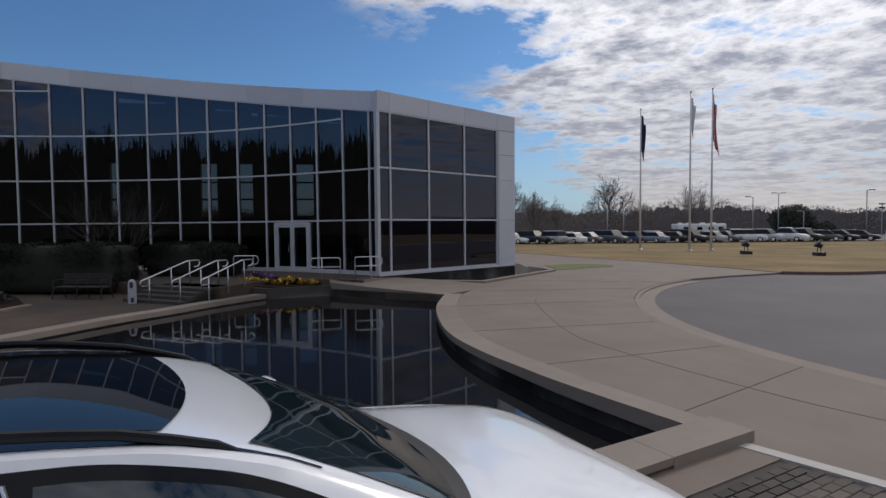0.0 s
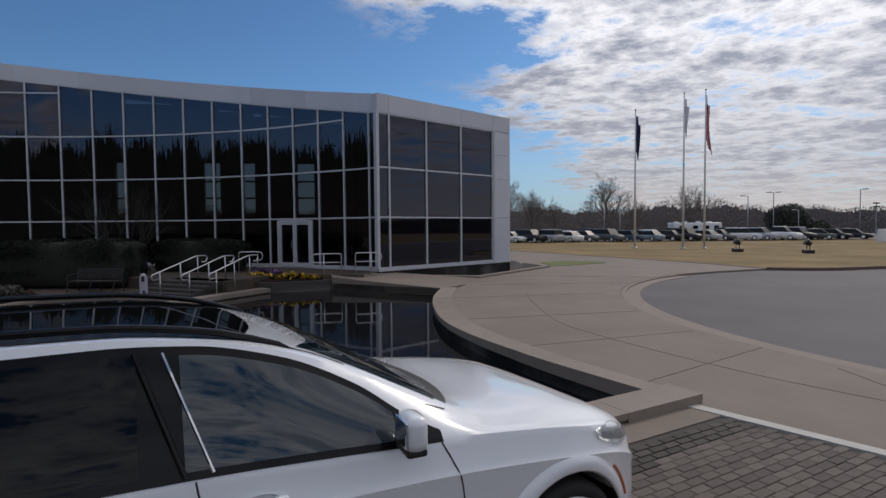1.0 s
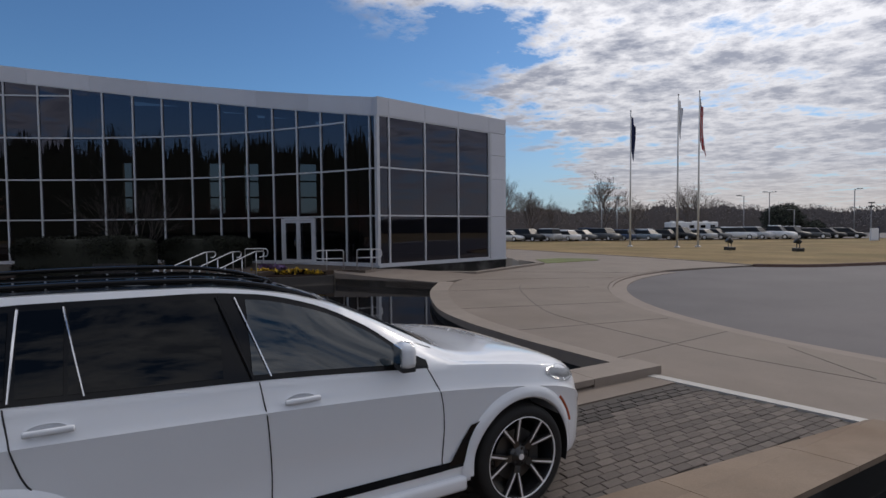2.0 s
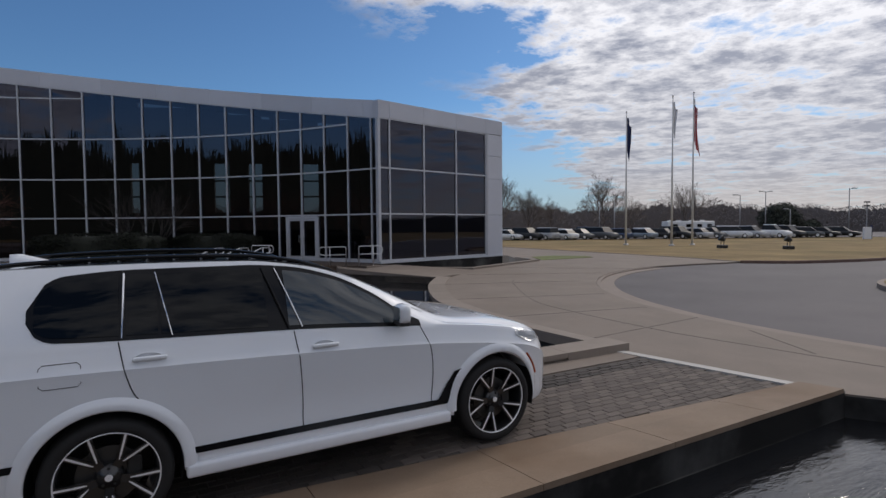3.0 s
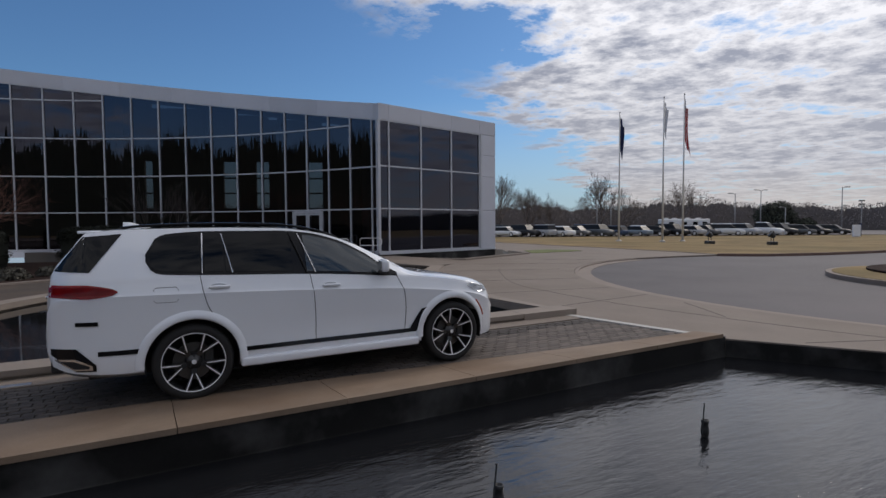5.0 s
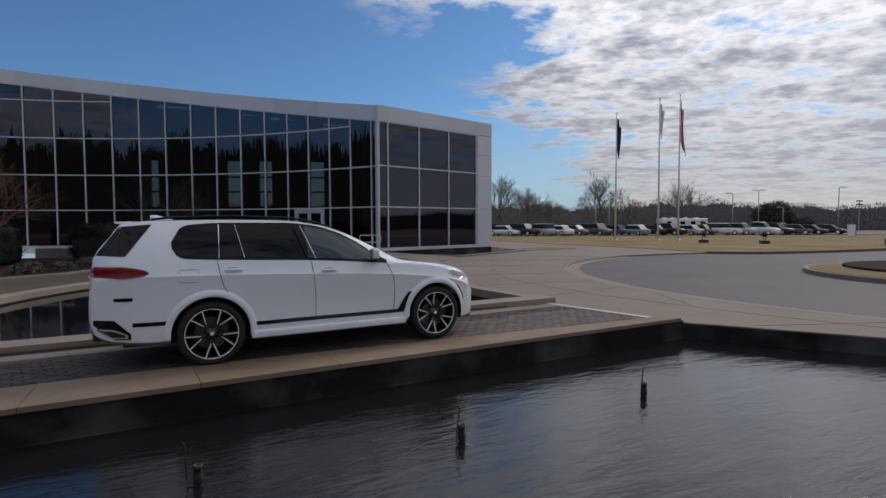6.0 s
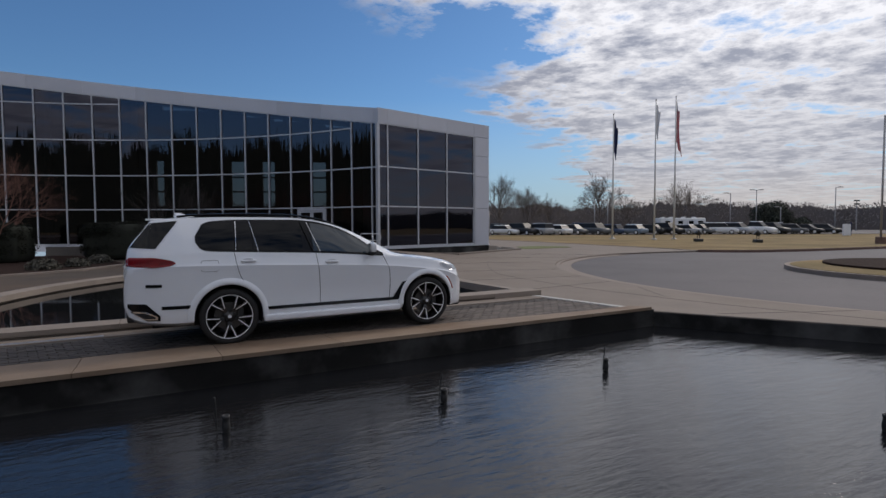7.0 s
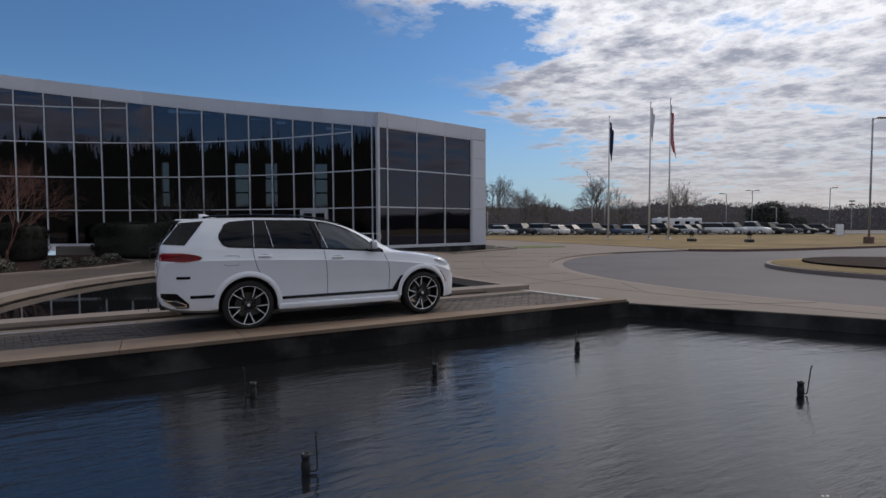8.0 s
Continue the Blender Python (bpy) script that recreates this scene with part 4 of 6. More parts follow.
def build_body():
    bm = bmesh.new()
    xs = sorted({round(a, 3) for a, _ in CAR_TOP} | {round(-1.28 + 5.21 * k / 92, 3) for k in range(93)})
    rings = []
    for x in xs:
        h = car_section(x)
        full = [(-y, z) for y, z in h] + [(y, z) for y, z in h[-2:0:-1]]
        rings.append([bm.verts.new((x, y, z + CAR_G)) for y, z in full])
    n = len(rings[0])
    for A, B in zip(rings, rings[1:]):
        for k in range(n):
            bm.faces.new((A[k], A[(k + 1) % n], B[(k + 1) % n], B[k]))
    bm.faces.new(rings[0][::-1]), bm.faces.new(rings[-1])
    bmesh.ops.recalc_face_normals(bm, faces=bm.faces)
    me = bpy.data.meshes.new("body")
    bm.to_mesh(me)
    bm.free()
    raw = new("raw", me)
    cut = bmesh.new()
    for ax in (0.0, 3.105):
        for sy in (-1, 1):
            bmesh.ops.create_cone(cut, cap_ends=True, segments=56, radius1=0.455, radius2=0.455, depth=0.75, matrix=pose(ax, sy * 0.95, 0.40, 90, 0, 0))
    cm = bpy.data.meshes.new("cut")
    cut.to_mesh(cm)
    cut.free()
    cutter = new("cutter", cm)
    mod = raw.modifiers.new("arches", "BOOLEAN")
    mod.operation, mod.object, mod.solver = "DIFFERENCE", cutter, "EXACT"
    done = bpy.data.meshes.new_from_object(raw.evaluated_get(bpy.context.evaluated_depsgraph_get()))
    bpy.data.objects.remove(raw), bpy.data.objects.remove(cutter)
    done.name = "body"
    done.materials.clear()
    done.materials.append(M["paint"])
    done.polygons.foreach_set("use_smooth", [True] * len(done.polygons))
    done.set_sharp_from_angle(angle=radians(32))
    ob = new("body", done)
    ob.parent = car
    ob["label"] = "white pearl painted body shell"
    return ob


car_body = build_body()


def side_patch(name, lo, hi, x0, x1, mat, parent, off=0.006, nx=24, nz=6, sides=(-1, 1), label="", thick=0.0):
    """A panel that follows the car's side between two height lines."""
    obs = []
    for sy in sides:
        bm = bmesh.new()
        g = []
        for i in range(nx + 1):
            x = x0 + (x1 - x0) * i / nx
            a, b = lo(x), max(hi(x), lo(x) + 0.001)
            g.append([bm.verts.new((x, sy * (side_y(x, a + (b - a) * k / nz) + off), a + (b - a) * k / nz + CAR_G)) for k in range(nz + 1)])
        for A, B in zip(g, g[1:]):
            for k in range(nz):
                bm.faces.new((A[k], A[k + 1], B[k + 1], B[k]))
        bmesh.ops.recalc_face_normals(bm, faces=bm.faces)
        bm.faces.ensure_lookup_table()
        if bm.faces[0].normal.y * sy < 0:
            bmesh.ops.reverse_faces(bm, faces=bm.faces[:])
        ob = part(name, bm, mat, parent, label, True, turn=False)
        obs.append(ob)
    return obs


WIN_TOP = [(-0.40, 1.50), (-0.33, 1.652), (-0.22, 1.703), (0.2, 1.730), (0.9, 1.729), (1.25, 1.703), (1.6, 1.618), (1.95, 1.45), (2.2, 1.27), (2.34, 1.195)]
WIN_LOW = [(-0.42, 1.47), (-0.36, 1.37), (-0.28, 1.335), (0.3, 1.305), (1.3, 1.265), (2.34, 1.19)]
wt, wl = (lambda x: curve(WIN_TOP, x)), (lambda x: curve(WIN_LOW, x))
# black surround, then the panes on it
side_patch("window_surround", lambda x: wl(x) - 0.02, lambda x: wt(x) + 0.018, -0.415, 2.33, M["trim"], car, 0.004, 60, 6, label="black gloss window surround")
side_patch("quarter_window", lambda x: wl(x) + 0.012, lambda x: wt(x) - 0.014, -0.375, 0.085, M["car_glass"], car, 0.011, 20, 5, label="dark privacy glass")
side_patch("vent_window", lambda x: wl(x) + 0.012, lambda x: wt(x) - 0.014, 0.125, 0.315, M["car_glass"], car, 0.011, 6, 5)
# the divider leans, so the pane and the front of the vent follow it
side_patch("rear_door_window", lambda x: wl(x) + 0.012, lambda x: wt(x) - 0.014, 0.335, 1.045, M["car_glass"], car, 0.011, 20, 5)
side_patch("front_door_window", lambda x: wl(x) + 0.012, lambda x: wt(x) - 0.014, 1.20, 2.10, M["door_glass"], car, 0.011, 26, 5, label="lightly tinted door glass")
for sy in (-1, 1):
    for xa, xb, za, zb, mt, w in ((0.10, 0.12, 1.31, 1.725, "chrome", 0.006), (0.40, 0.31, 1.30, 1.725, "chrome", 0.006), (1.30, 1.14, 1.265, 1.71, "chrome", 0.007), (1.20, 1.04, 1.265, 1.72, "trim", 0.012)):
        bm = bmesh.new()
        tube(bm, [(xa + (xb - xa) * k / 6, sy * (side_y(xa + (xb - xa) * k / 6, za + (zb - za) * k / 6) + 0.013), za + (zb - za) * k / 6 + CAR_G) for k in range(7)], w, 6)
        part("window_divider", bm, M[mt], car)
# windscreen, rear window, glass roof
def top_patch(name, x0, x1, half, mat, off, nx=16, ny=14, label="", bow=0.0):
    bm = bmesh.new()
    g = []
    for i in range(nx + 1):
        row = []
        for k in range(ny + 1):
            f = -1 + 2 * k / ny
            x = x0 + (x1 - x0) * i / nx
            y = f * half(x)
            xx = x - bow * f * f
            row.append(bm.verts.new((xx, y, top_at(xx, y) + off + CAR_G)))
        g.append(row)
    for A, B in zip(g, g[1:]):
        for k in range(ny):
            bm.faces.new((A[k], B[k], B[k + 1], A[k + 1]))
    bm.normal_update()
    if sum(f.normal.z for f in bm.faces) < 0:
        bmesh.ops.reverse_faces(bm, faces=bm.faces[:])
    return part(name, bm, mat, car, label, True, turn=False)


top_patch("windscreen", 1.89, 2.58, lambda x: curve(CAR_R, x) - 0.125, M["door_glass"], 0.006, 18, 16, "dark raked windscreen", 0.17)
top_patch("rear_window", -1.21, -0.97, lambda x: curve(CAR_R, x) - 0.03, M["car_glass"], 0.008, 8, 12, "black tinted rear window")
top_patch("glass_roof", -0.35, 1.58, lambda x: 0.53, M["car_glass"], 0.006, 20, 12, "black panoramic glass roof", 0.10)
top_patch("cowl", 2.57, 2.69, lambda x: 0.78, M["plastic"], 0.004, 6, 12, "black windscreen cowl", 0.26)
for sy in (-1, 1):
    # side glass of the tailgate, roof rails, mirrors, handles
    bm = bmesh.new()
    g = []
    for i in range(9):
        f = i / 8
        lo, hi = (-1.195 + 0.30 * f, 1.372 - 0.015 * f), (-0.955 + 0.34 * f, 1.700 + 0.03 * f)
        g.append([bm.verts.new((lo[0] + (hi[0] - lo[0]) * k / 6, sy * (side_y(lo[0] + (hi[0] - lo[0]) * k / 6, lo[1] + (hi[1] - lo[1]) * k / 6) + 0.007), lo[1] + (hi[1] - lo[1]) * k / 6 + CAR_G)) for k in range(7)])
    for A, B in zip(g, g[1:]):
        for k in range(6):
            bm.faces.new((A[k], A[k + 1], B[k + 1], B[k]))
    part("tailgate_glass", bm, M["car_glass"], car, "black wraparound rear glass", True)
    bm = bmesh.new()
    ln = [(-0.62 + 2.12 * k / 16, sy * (curve(CAR_R, -0.62 + 2.12 * k / 16) - 0.06), top_at(-0.62 + 2.12 * k / 16, curve(CAR_R, -0.62 + 2.12 * k / 16) - 0.06) + 0.014 + 0.026 * math.sin(math.pi * min(1, max(0, k / 16))) ** 0.4 + CAR_G) for k in range(17)]
    e = ln[-1]
    ln += [(e[0] + 0.12, e[1], top_at(e[0] + 0.12, abs(e[1])) + 0.006 + CAR_G), (e[0] + 0.2, e[1], top_at(e[0] + 0.2, abs(e[1])) - 0.02 + CAR_G)]
    tube(bm, ln, 0.016, 8)
    part("roof_rail", bm, M["trim"], car, "black gloss roof rail")
    # black strip of roof between the glass and the rail, thinning out to the windscreen
    bm = bmesh.new()
    g = []
    for i in range(25):
        x = -0.45 + 2.38 * i / 24
        yo = curve(CAR_R, x) - 0.045
        yi = 0.50 if x < 1.35 else 0.50 + (yo - 0.014 - 0.50) * min(1.0, (x - 1.35) / 0.32)
        g.append([bm.verts.new((x, sy * (yi + (yo - yi) * k / 4), top_at(x, yi + (yo - yi) * k / 4) + 0.004 + CAR_G)) for k in range(5)])
    for A, B in zip(g, g[1:]):
        for k in range(4):
            bm.faces.new((A[k], A[k + 1], B[k + 1], B[k]) if sy < 0 else (A[k], B[k], B[k + 1], A[k + 1]))
    bmesh.ops.recalc_face_normals(bm, faces=bm.faces[:])
    part("roof_strip", bm, M["trim"], car, "black strip beside the glass roof", True)
    bm = bmesh.new()
    box(bm, (2.10, sy * 1.065, 1.315 + CAR_G), (0.10, 0.18, 0.155), sy * 6, 0.04)
    mir = part("mirror", bm, M["paint"], car, "white side mirror with black base", True)
    part("mirror_base", box(bmesh.new(), (2.10, sy * 1.055, 1.232 + CAR_G), (0.095, 0.17, 0.035), sy * 6, 0.015), M["plastic"], mir)
    part("mirror_arm", box(bmesh.new(), (2.13, sy * 0.965, 1.228 + CAR_G), (0.09, 0.12, 0.045), 0, 0.015), M["plastic"], mir)
    part("mirror_glass", box(bmesh.new(), (2.046, sy * 1.068, 1.318 + CAR_G), (0.012, 0.145, 0.115), sy * 6, 0.005), M["chrome"], mir)
    for hx, hz in ((0.26, 1.165), (1.47, 1.11)):
        y = side_y(hx, hz)
        h = part("door_handle", box(bmesh.new(), (hx, sy * (y + 0.026), hz + CAR_G), (0.21, 0.026, 0.032), 0, 0.011), M["paint"], car, "body coloured door handle", True)
        bm = bmesh.new()
        lathe(bm, [(0.001, 0.0), (0.07, -0.004), (0.085, 0.006)], 24, "Y")
        bmesh.ops.transform(bm, verts=bm.verts, matrix=pose(hx - 0.01, sy * (y + 0.004), hz + CAR_G) @ Matrix.Diagonal((1.0, sy, 0.42, 1)))
        part("handle_cup", bm, M["paint"], h, "", True)
    # shut lines
    for A in ([(0.08, 1.285), (0.115, 1.08), (0.17, 0.92), (0.27, 0.82)], [(1.235, 1.24), (1.27, 1.0), (1.29, 0.7), (1.29, 0.47)], [(2.32, 1.17), (2.40, 1.0), (2.43, 0.8), (2.42, 0.47)], [(0.5, 0.47), (1.3, 0.455), (2.42, 0.45)]):
        bm = bmesh.new()
        line = smooth_line(A, 6)
        tube(bm, [(x, sy * (side_y(x, z) + 0.0005), z + CAR_G) for x, z in line], 0.0042, 5)
        part("shut_line", bm, M["plastic"], car_body)
    bm = bmesh.new()
    sq = [(-0.33, 1.185), (-0.15, 1.185), (-0.13, 1.165), (-0.13, 1.055), (-0.15, 1.035), (-0.33, 1.035), (-0.35, 1.055), (-0.35, 1.165), (-0.33, 1.185)]
    if sy < 0:
        tube(bm, [(x, sy * (side_y(x, z) + 0.0005), z + CAR_G) for x, z in sq], 0.0028, 5)
        part("fuel_flap", bm, M["plastic"], car_body)
    else:
        bm.free()
    # tail lamp wraps round the corner
    bm = bmesh.new()
    g = []
    for i in range(15):
        x = -0.66 - 0.58 * i / 14
        half = 0.066 * min(1.0, 0.10 + math.sqrt(i / 14 * 1.9)) * (1.0 - 0.25 * max(0.0, i / 14 - 0.5))
        z0 = 1.165 + 0.02 * (i / 14)
        g.append([bm.verts.new((x, sy * (side_y(x, z0 + half * f) + 0.010), z0 + half * f + CAR_G)) for f in (-1, -0.5, 0, 0.5, 1)])
    for A, B in zip(g, g[1:]):
        for k in range(4):
            bm.faces.new((A[k], A[k + 1], B[k + 1], B[k]))
    bmesh.ops.solidify(bm, geom=bm.faces[:], thickness=0.012)
    tl = part("tail_lamp", bm, M["red_lens"], car, "dark red wraparound tail lamp", True)
    # head lamp
    bm = bmesh.new()
    g = []
    for i in range(9):
        x = 3.36 + 0.42 * i / 8
        z0, half = 1.0 - 0.10 * i / 8, 0.020 + 0.04 * math.sin(math.pi * min(1, i / 8 * 1.1))
        g.append([bm.verts.new((x, sy * (side_y(x, z0 + half * f) + 0.007), z0 + half * f + CAR_G)) for f in (-1, -0.4, 0.4, 1)])
    for A, B in zip(g, g[1:]):
        for k in range(3):
            bm.faces.new((A[k], A[k + 1], B[k + 1], B[k]))
    bmesh.ops.solidify(bm, geom=bm.faces[:], thickness=0.01)
    part("head_lamp", bm, M["clear_lens"], car, "clear head lamp", True)
    # orange marker ahead of the front arch, black strips, vent blade
    bm = bmesh.new()
    tube(bm, [(3.105 + 0.545 * math.cos(radians(a)), sy * (side_y(3.105 + 0.545 * math.cos(radians(a)), 0.40 + 0.545 * math.sin(radians(a))) + 0.004), 0.40 + 0.545 * math.sin(radians(a)) + CAR_G) for a in range(18, 46, 3)], 0.010, 6)
    part("side_marker", bm, M["amber"], car, "orange side reflector")
    for lo, hi, a, b in ((0.452, 0.498, 0.50, 2.62), (0.545, 0.592, -0.84, -0.48), (0.845, 0.885, -1.02, -0.83)):
        side_patch("trim_strip", lambda x, lo=lo: lo, lambda x, hi=hi: hi, a, b, M["trim"], car, 0.008, 20, 2, (sy,), "black gloss side strip")
    bm = bmesh.new()
    quad = [(2.46, 0.47), (2.63, 0.47), (2.70, 0.64), (2.74, 0.755), (2.64, 0.735), (2.56, 0.62)]
    bm.faces.new([bm.verts.new((x, sy * (side_y(x, z) + 0.010), z + CAR_G)) for x, z in quad])
    part("air_breather", bm, M["trim"], car, "black air breather behind the front wheel")
    # sill
    bm = bmesh.new()
    box(bm, (1.53, sy * 0.955, 0.335 + CAR_G), (2.14, 0.10, 0.10), 0, 0.025)
    part("sill", bm, M["paint"], car, "white side sill", True)
    # flares round the arches, liner, wheels
    for ax in (0.0, 3.105):
        bm = bmesh.new()
        g = []
        for i in range(41):
            a = radians(-3 + 186 * i / 40)
            ring = []
            for r, o in ((0.450, -0.03), (0.450, 0.026), (0.462, 0.032), (0.505, 0.026), (0.535, 0.002)):
                x, z = ax + r * math.cos(a), 0.40 + r * math.sin(a)
                ring.append(bm.verts.new((x, sy * (side_y(min(3.8, x), max(z, 0.42)) + o), z + CAR_G)))
            g.append(ring)
        for A, B in zip(g, g[1:]):
            for k in range(4):
                bm.faces.new((A[k], A[k + 1], B[k + 1], B[k]))
        part("arch_flare", bm, M["paint"], car, "white wheel arch flare", True)
        bm = bmesh.new()
        g = [[bm.verts.new((ax + 0.448 * math.cos(radians(a)), sy * y, 0.40 + 0.448 * math.sin(radians(a)) + CAR_G)) for y in (0.62, 0.965)] for a in range(-16, 200, 6)]
        for A, B in zip(g, g[1:]):
            bm.faces.new((A[0], A[1], B[1], B[0]))
        bm.faces.new([a_[0] for a_ in g])
        part("wheel_liner", bm, M["plastic"], car, "black wheel arch liner")


def build_wheel(at, sy, turn):
    """A tyre on a black rim with five pairs of machined spokes."""
    w = thing("wheel", at, rz=0 if sy < 0 else 180)
    w.parent = car
    bm = bmesh.new()
    lathe(bm, [(0.290, -0.115), (0.312, -0.135), (0.345, -0.145), (0.378, -0.132), (0.393, -0.10), (0.396, 0.0), (0.393, 0.10), (0.378, 0.13), (0.345, 0.14), (0.312, 0.13), (0.290, 0.11)], 64)
    part("tyre", bm, M["tyre"], w, "black low profile tyre", True)
    bm = bmesh.new()
    lathe(bm, [(0.299, -0.128), (0.302, -0.137), (0.3085, -0.137), (0.307, -0.120), (0.290, -0.06), (0.280, 0.10)], 64)
    rim = part("rim", bm, M["alloy"], w, "machined alloy rim with black spokes", True)
    bm = bmesh.new()
    lathe(bm, [(0.300, -0.128), (0.280, -0.055), (0.268, 0.10)], 48)
    part("barrel", bm, M["rim_black"], rim)
    bm = bmesh.new()
    lathe(bm, [(0.0, -0.040), (0.195, -0.040), (0.195, -0.02)], 40)
    part("brake_disc", bm, M["disc"], w, "grey brake disc")
    part("caliper", box(bmesh.new(), (0.15, -0.045, 0.02), (0.09, 0.05, 0.18), 0, 0.015), M["black"], w)
    for k in range(5):
        a0 = 90 + 72 * k + turn
        for sgn in (-1, 1):
            # a pair forks from one arm near the hub and spreads to the rim
            rows = ((0.060, 6, 0.020, -0.086), (0.125, 6.5, 0.017, -0.098), (0.165, 10, 0.019, -0.106), (0.302, 15.5, 0.021, -0.126))
            for nm, k0, grow, lift, mt in (("spoke", 0, 0.004, 0.0, "rim_black"), ("spoke_face", 1, -0.003, 0.004, "alloy")):
                bm = bmesh.new()
                loops = []
                for r_, da, wd, y_ in rows[k0:]:
                    aa = radians(a0 + sgn * da)
                    c_, t_ = Vector((math.cos(aa), 0, math.sin(aa))) * r_, Vector((-math.sin(aa), 0, math.cos(aa)))
                    hw = (wd + grow) * (0.55 if nm == "spoke_face" and r_ < 0.13 else 1.0) * (0.40 if nm == "spoke_face" else 0.72)
                    dp = 0.026 if nm == "spoke" else 0.003
                    loops.append([bm.verts.new(c_ + t_ * (hw * u_) + Vector((0, y_ - lift + w_ * dp, 0))) for u_, w_ in ((-1, 0), (1, 0), (1, 1), (-1, 1))])
                for A, B in zip(loops, loops[1:]):
                    for q_ in range(4):
                        bm.faces.new((A[q_], A[(q_ + 1) % 4], B[(q_ + 1) % 4], B[q_]))
                bm.faces.new(loops[0]), bm.faces.new(loops[-1][::-1])
                if nm == "spoke":
                    spk = part("spoke", bm, M[mt], rim)
                else:
                    part("spoke_face", bm, M[mt], spk)
    bm = bmesh.new()
    lathe(bm, [(0.001, -0.112), (0.035, -0.110), (0.04, -0.10), (0.085, -0.085), (0.09, -0.05)], 24)
    hub = part("hub", bm, M["rim_black"], rim, "", True)
    bm = bmesh.new()
    lathe(bm, [(0.001, -0.1135), (0.022, -0.1135), (0.024, -0.110)], 20)
    part("hub_cap", bm, M["alloy"], hub)
    for k in range(5):
        bm = bmesh.new()
        a = radians(72 * k + 54 + turn)
        lathe(bm, [(0.001, -0.098), (0.010, -0.098), (0.011, -0.07)], 10, "Y", (0.058 * math.cos(a), 0, 0.058 * math.sin(a)))
        part("wheel_bolt", bm, M["black"], hub)
    return w


# wheels are parts of the car; each stands on the paving
for (ax, sy, tn) in ((0.0, -1, 36), (3.105, -1, 20), (0.0, 1, 0), (3.105, 1, 30)):
    build_wheel((ax, sy * 0.845, 0.403), sy, tn)
# spoiler, aerial fin, bumper parts, exhausts, grille, under tray
bm = bmesh.new()
box(bm, (-0.87, 0, 1.748 + CAR_G), (0.26, 1.24, 0.028), 0, 0.011)
part("roof_spoiler", bm, M["paint"], car, "white roof spoiler", True)
bm = bmesh.new()
vs = [(-0.62, 0.0), (-0.30, 0.0), (-0.55, 0.075), (-0.62, 0.075)]
for sy in (-1, 1):
    for i, (x, z) in enumerate(vs):
        bm.verts.new((x, sy * (0.035 if i < 2 else 0.012), top_at(-0.5, 0) + z - 0.004 + CAR_G))
bm.verts.ensure_lookup_table()
v = bm.verts
for f in ((0, 1, 2, 3), (4, 5, 6, 7), (0, 4, 5, 1), (1, 5, 6, 2), (2, 6, 7, 3), (3, 7, 4, 0)):
    bm.faces.new([v[i] for i in f])
part("aerial_fin", bm, M["paint"], car, "white shark fin aerial", True)
part("under_tray", box(bmesh.new(), (1.4, 0, 0.31), (4.7, 1.2, 0.10), 0, 0.02), M["plastic"], car, "black under tray")
part("rear_bar", box(bmesh.new(), (-1.268, 0, 1.115), (0.03, 1.05, 0.03), 0, 0.008), M["chrome"], car, "chrome bar across the tailgate")
part("number_plate", box(bmesh.new(), (-1.280, 0, 0.98), (0.012, 0.32, 0.16), 0, 0.003), M["sign"], car, "blank white number plate")
part("rear_diffuser", box(bmesh.new(), (-1.16, 0, 0.45), (0.18, 1.30, 0.16), 0, 0.03), M["plastic"], car, "black rear diffuser")
for sy in (-1, 1):
    ex = side_patch("exhaust_surround", lambda x: 0.40 + 0.16 * max(0.0, (-1.02 - x) / 0.2), lambda x: 0.47 + 0.16 * min(1.0, (-0.86 - x) / 0.16), -1.235, -0.855, M["trim"], car, 0.010, 16, 4, (sy,), "black sculpted exhaust surround")[0]
    side_patch("exhaust_tip", lambda x: 0.415 + 0.13 * max(0.0, (-1.04 - x) / 0.2), lambda x: 0.455 + 0.075 * min(1.0, (-0.88 - x) / 0.14), -1.20, -0.885, M["chrome"], ex, 0.017, 16, 3, (sy,), "chrome exhaust trim")
    side_patch("exhaust_mouth", lambda x: 0.432 + 0.13 * max(0.0, (-1.04 - x) / 0.2), lambda x: 0.447 + 0.060 * min(1.0, (-0.90 - x) / 0.14), -1.185, -0.915, M["plastic"], ex, 0.022, 16, 3, (sy,), "dark exhaust opening")
    part("rear_reflector", box(bmesh.new(), (-1.20, sy * 0.66, 0.66), (0.03, 0.2, 0.03), sy * -20, 0.006), M["red_lens"], car)
part("grille", box(bmesh.new(), (3.90, 0, 0.66), (0.08, 0.80, 0.34), 0, 0.03), M["trim"], car, "black front grille")
for k in range(12):
    part("grille_bar", box(bmesh.new(), (3.945, -0.36 + 0.065 * k, 0.66), (0.012, 0.018, 0.30), 0, 0.003), M["chrome"], bpy.data.objects["grille"])
part("front_lip", box(bmesh.new(), (3.80, 0, 0.27), (0.22, 1.3, 0.06), 0, 0.02), M["plastic"], car, "black front lip")


# ---- small things round the entrance ----
def bent(points, r, seg=8, n=5):
    """A round bar with softened bends."""
    P = [Vector(p) for p in points]
    out = [P[0]]
    for a, b, c in zip(P, P[1:], P[2:]):
        k = min(0.10, (a - b).length * 0.45, (c - b).length * 0.45)
        u, w = b + (a - b).normalized() * k, b + (c - b).normalized() * k
        out += [u.lerp(b, t / n).lerp(b.lerp(w, t / n), t / n) for t in range(n + 1)]
    return tube(bmesh.new(), out + [P[-1]], r, seg)


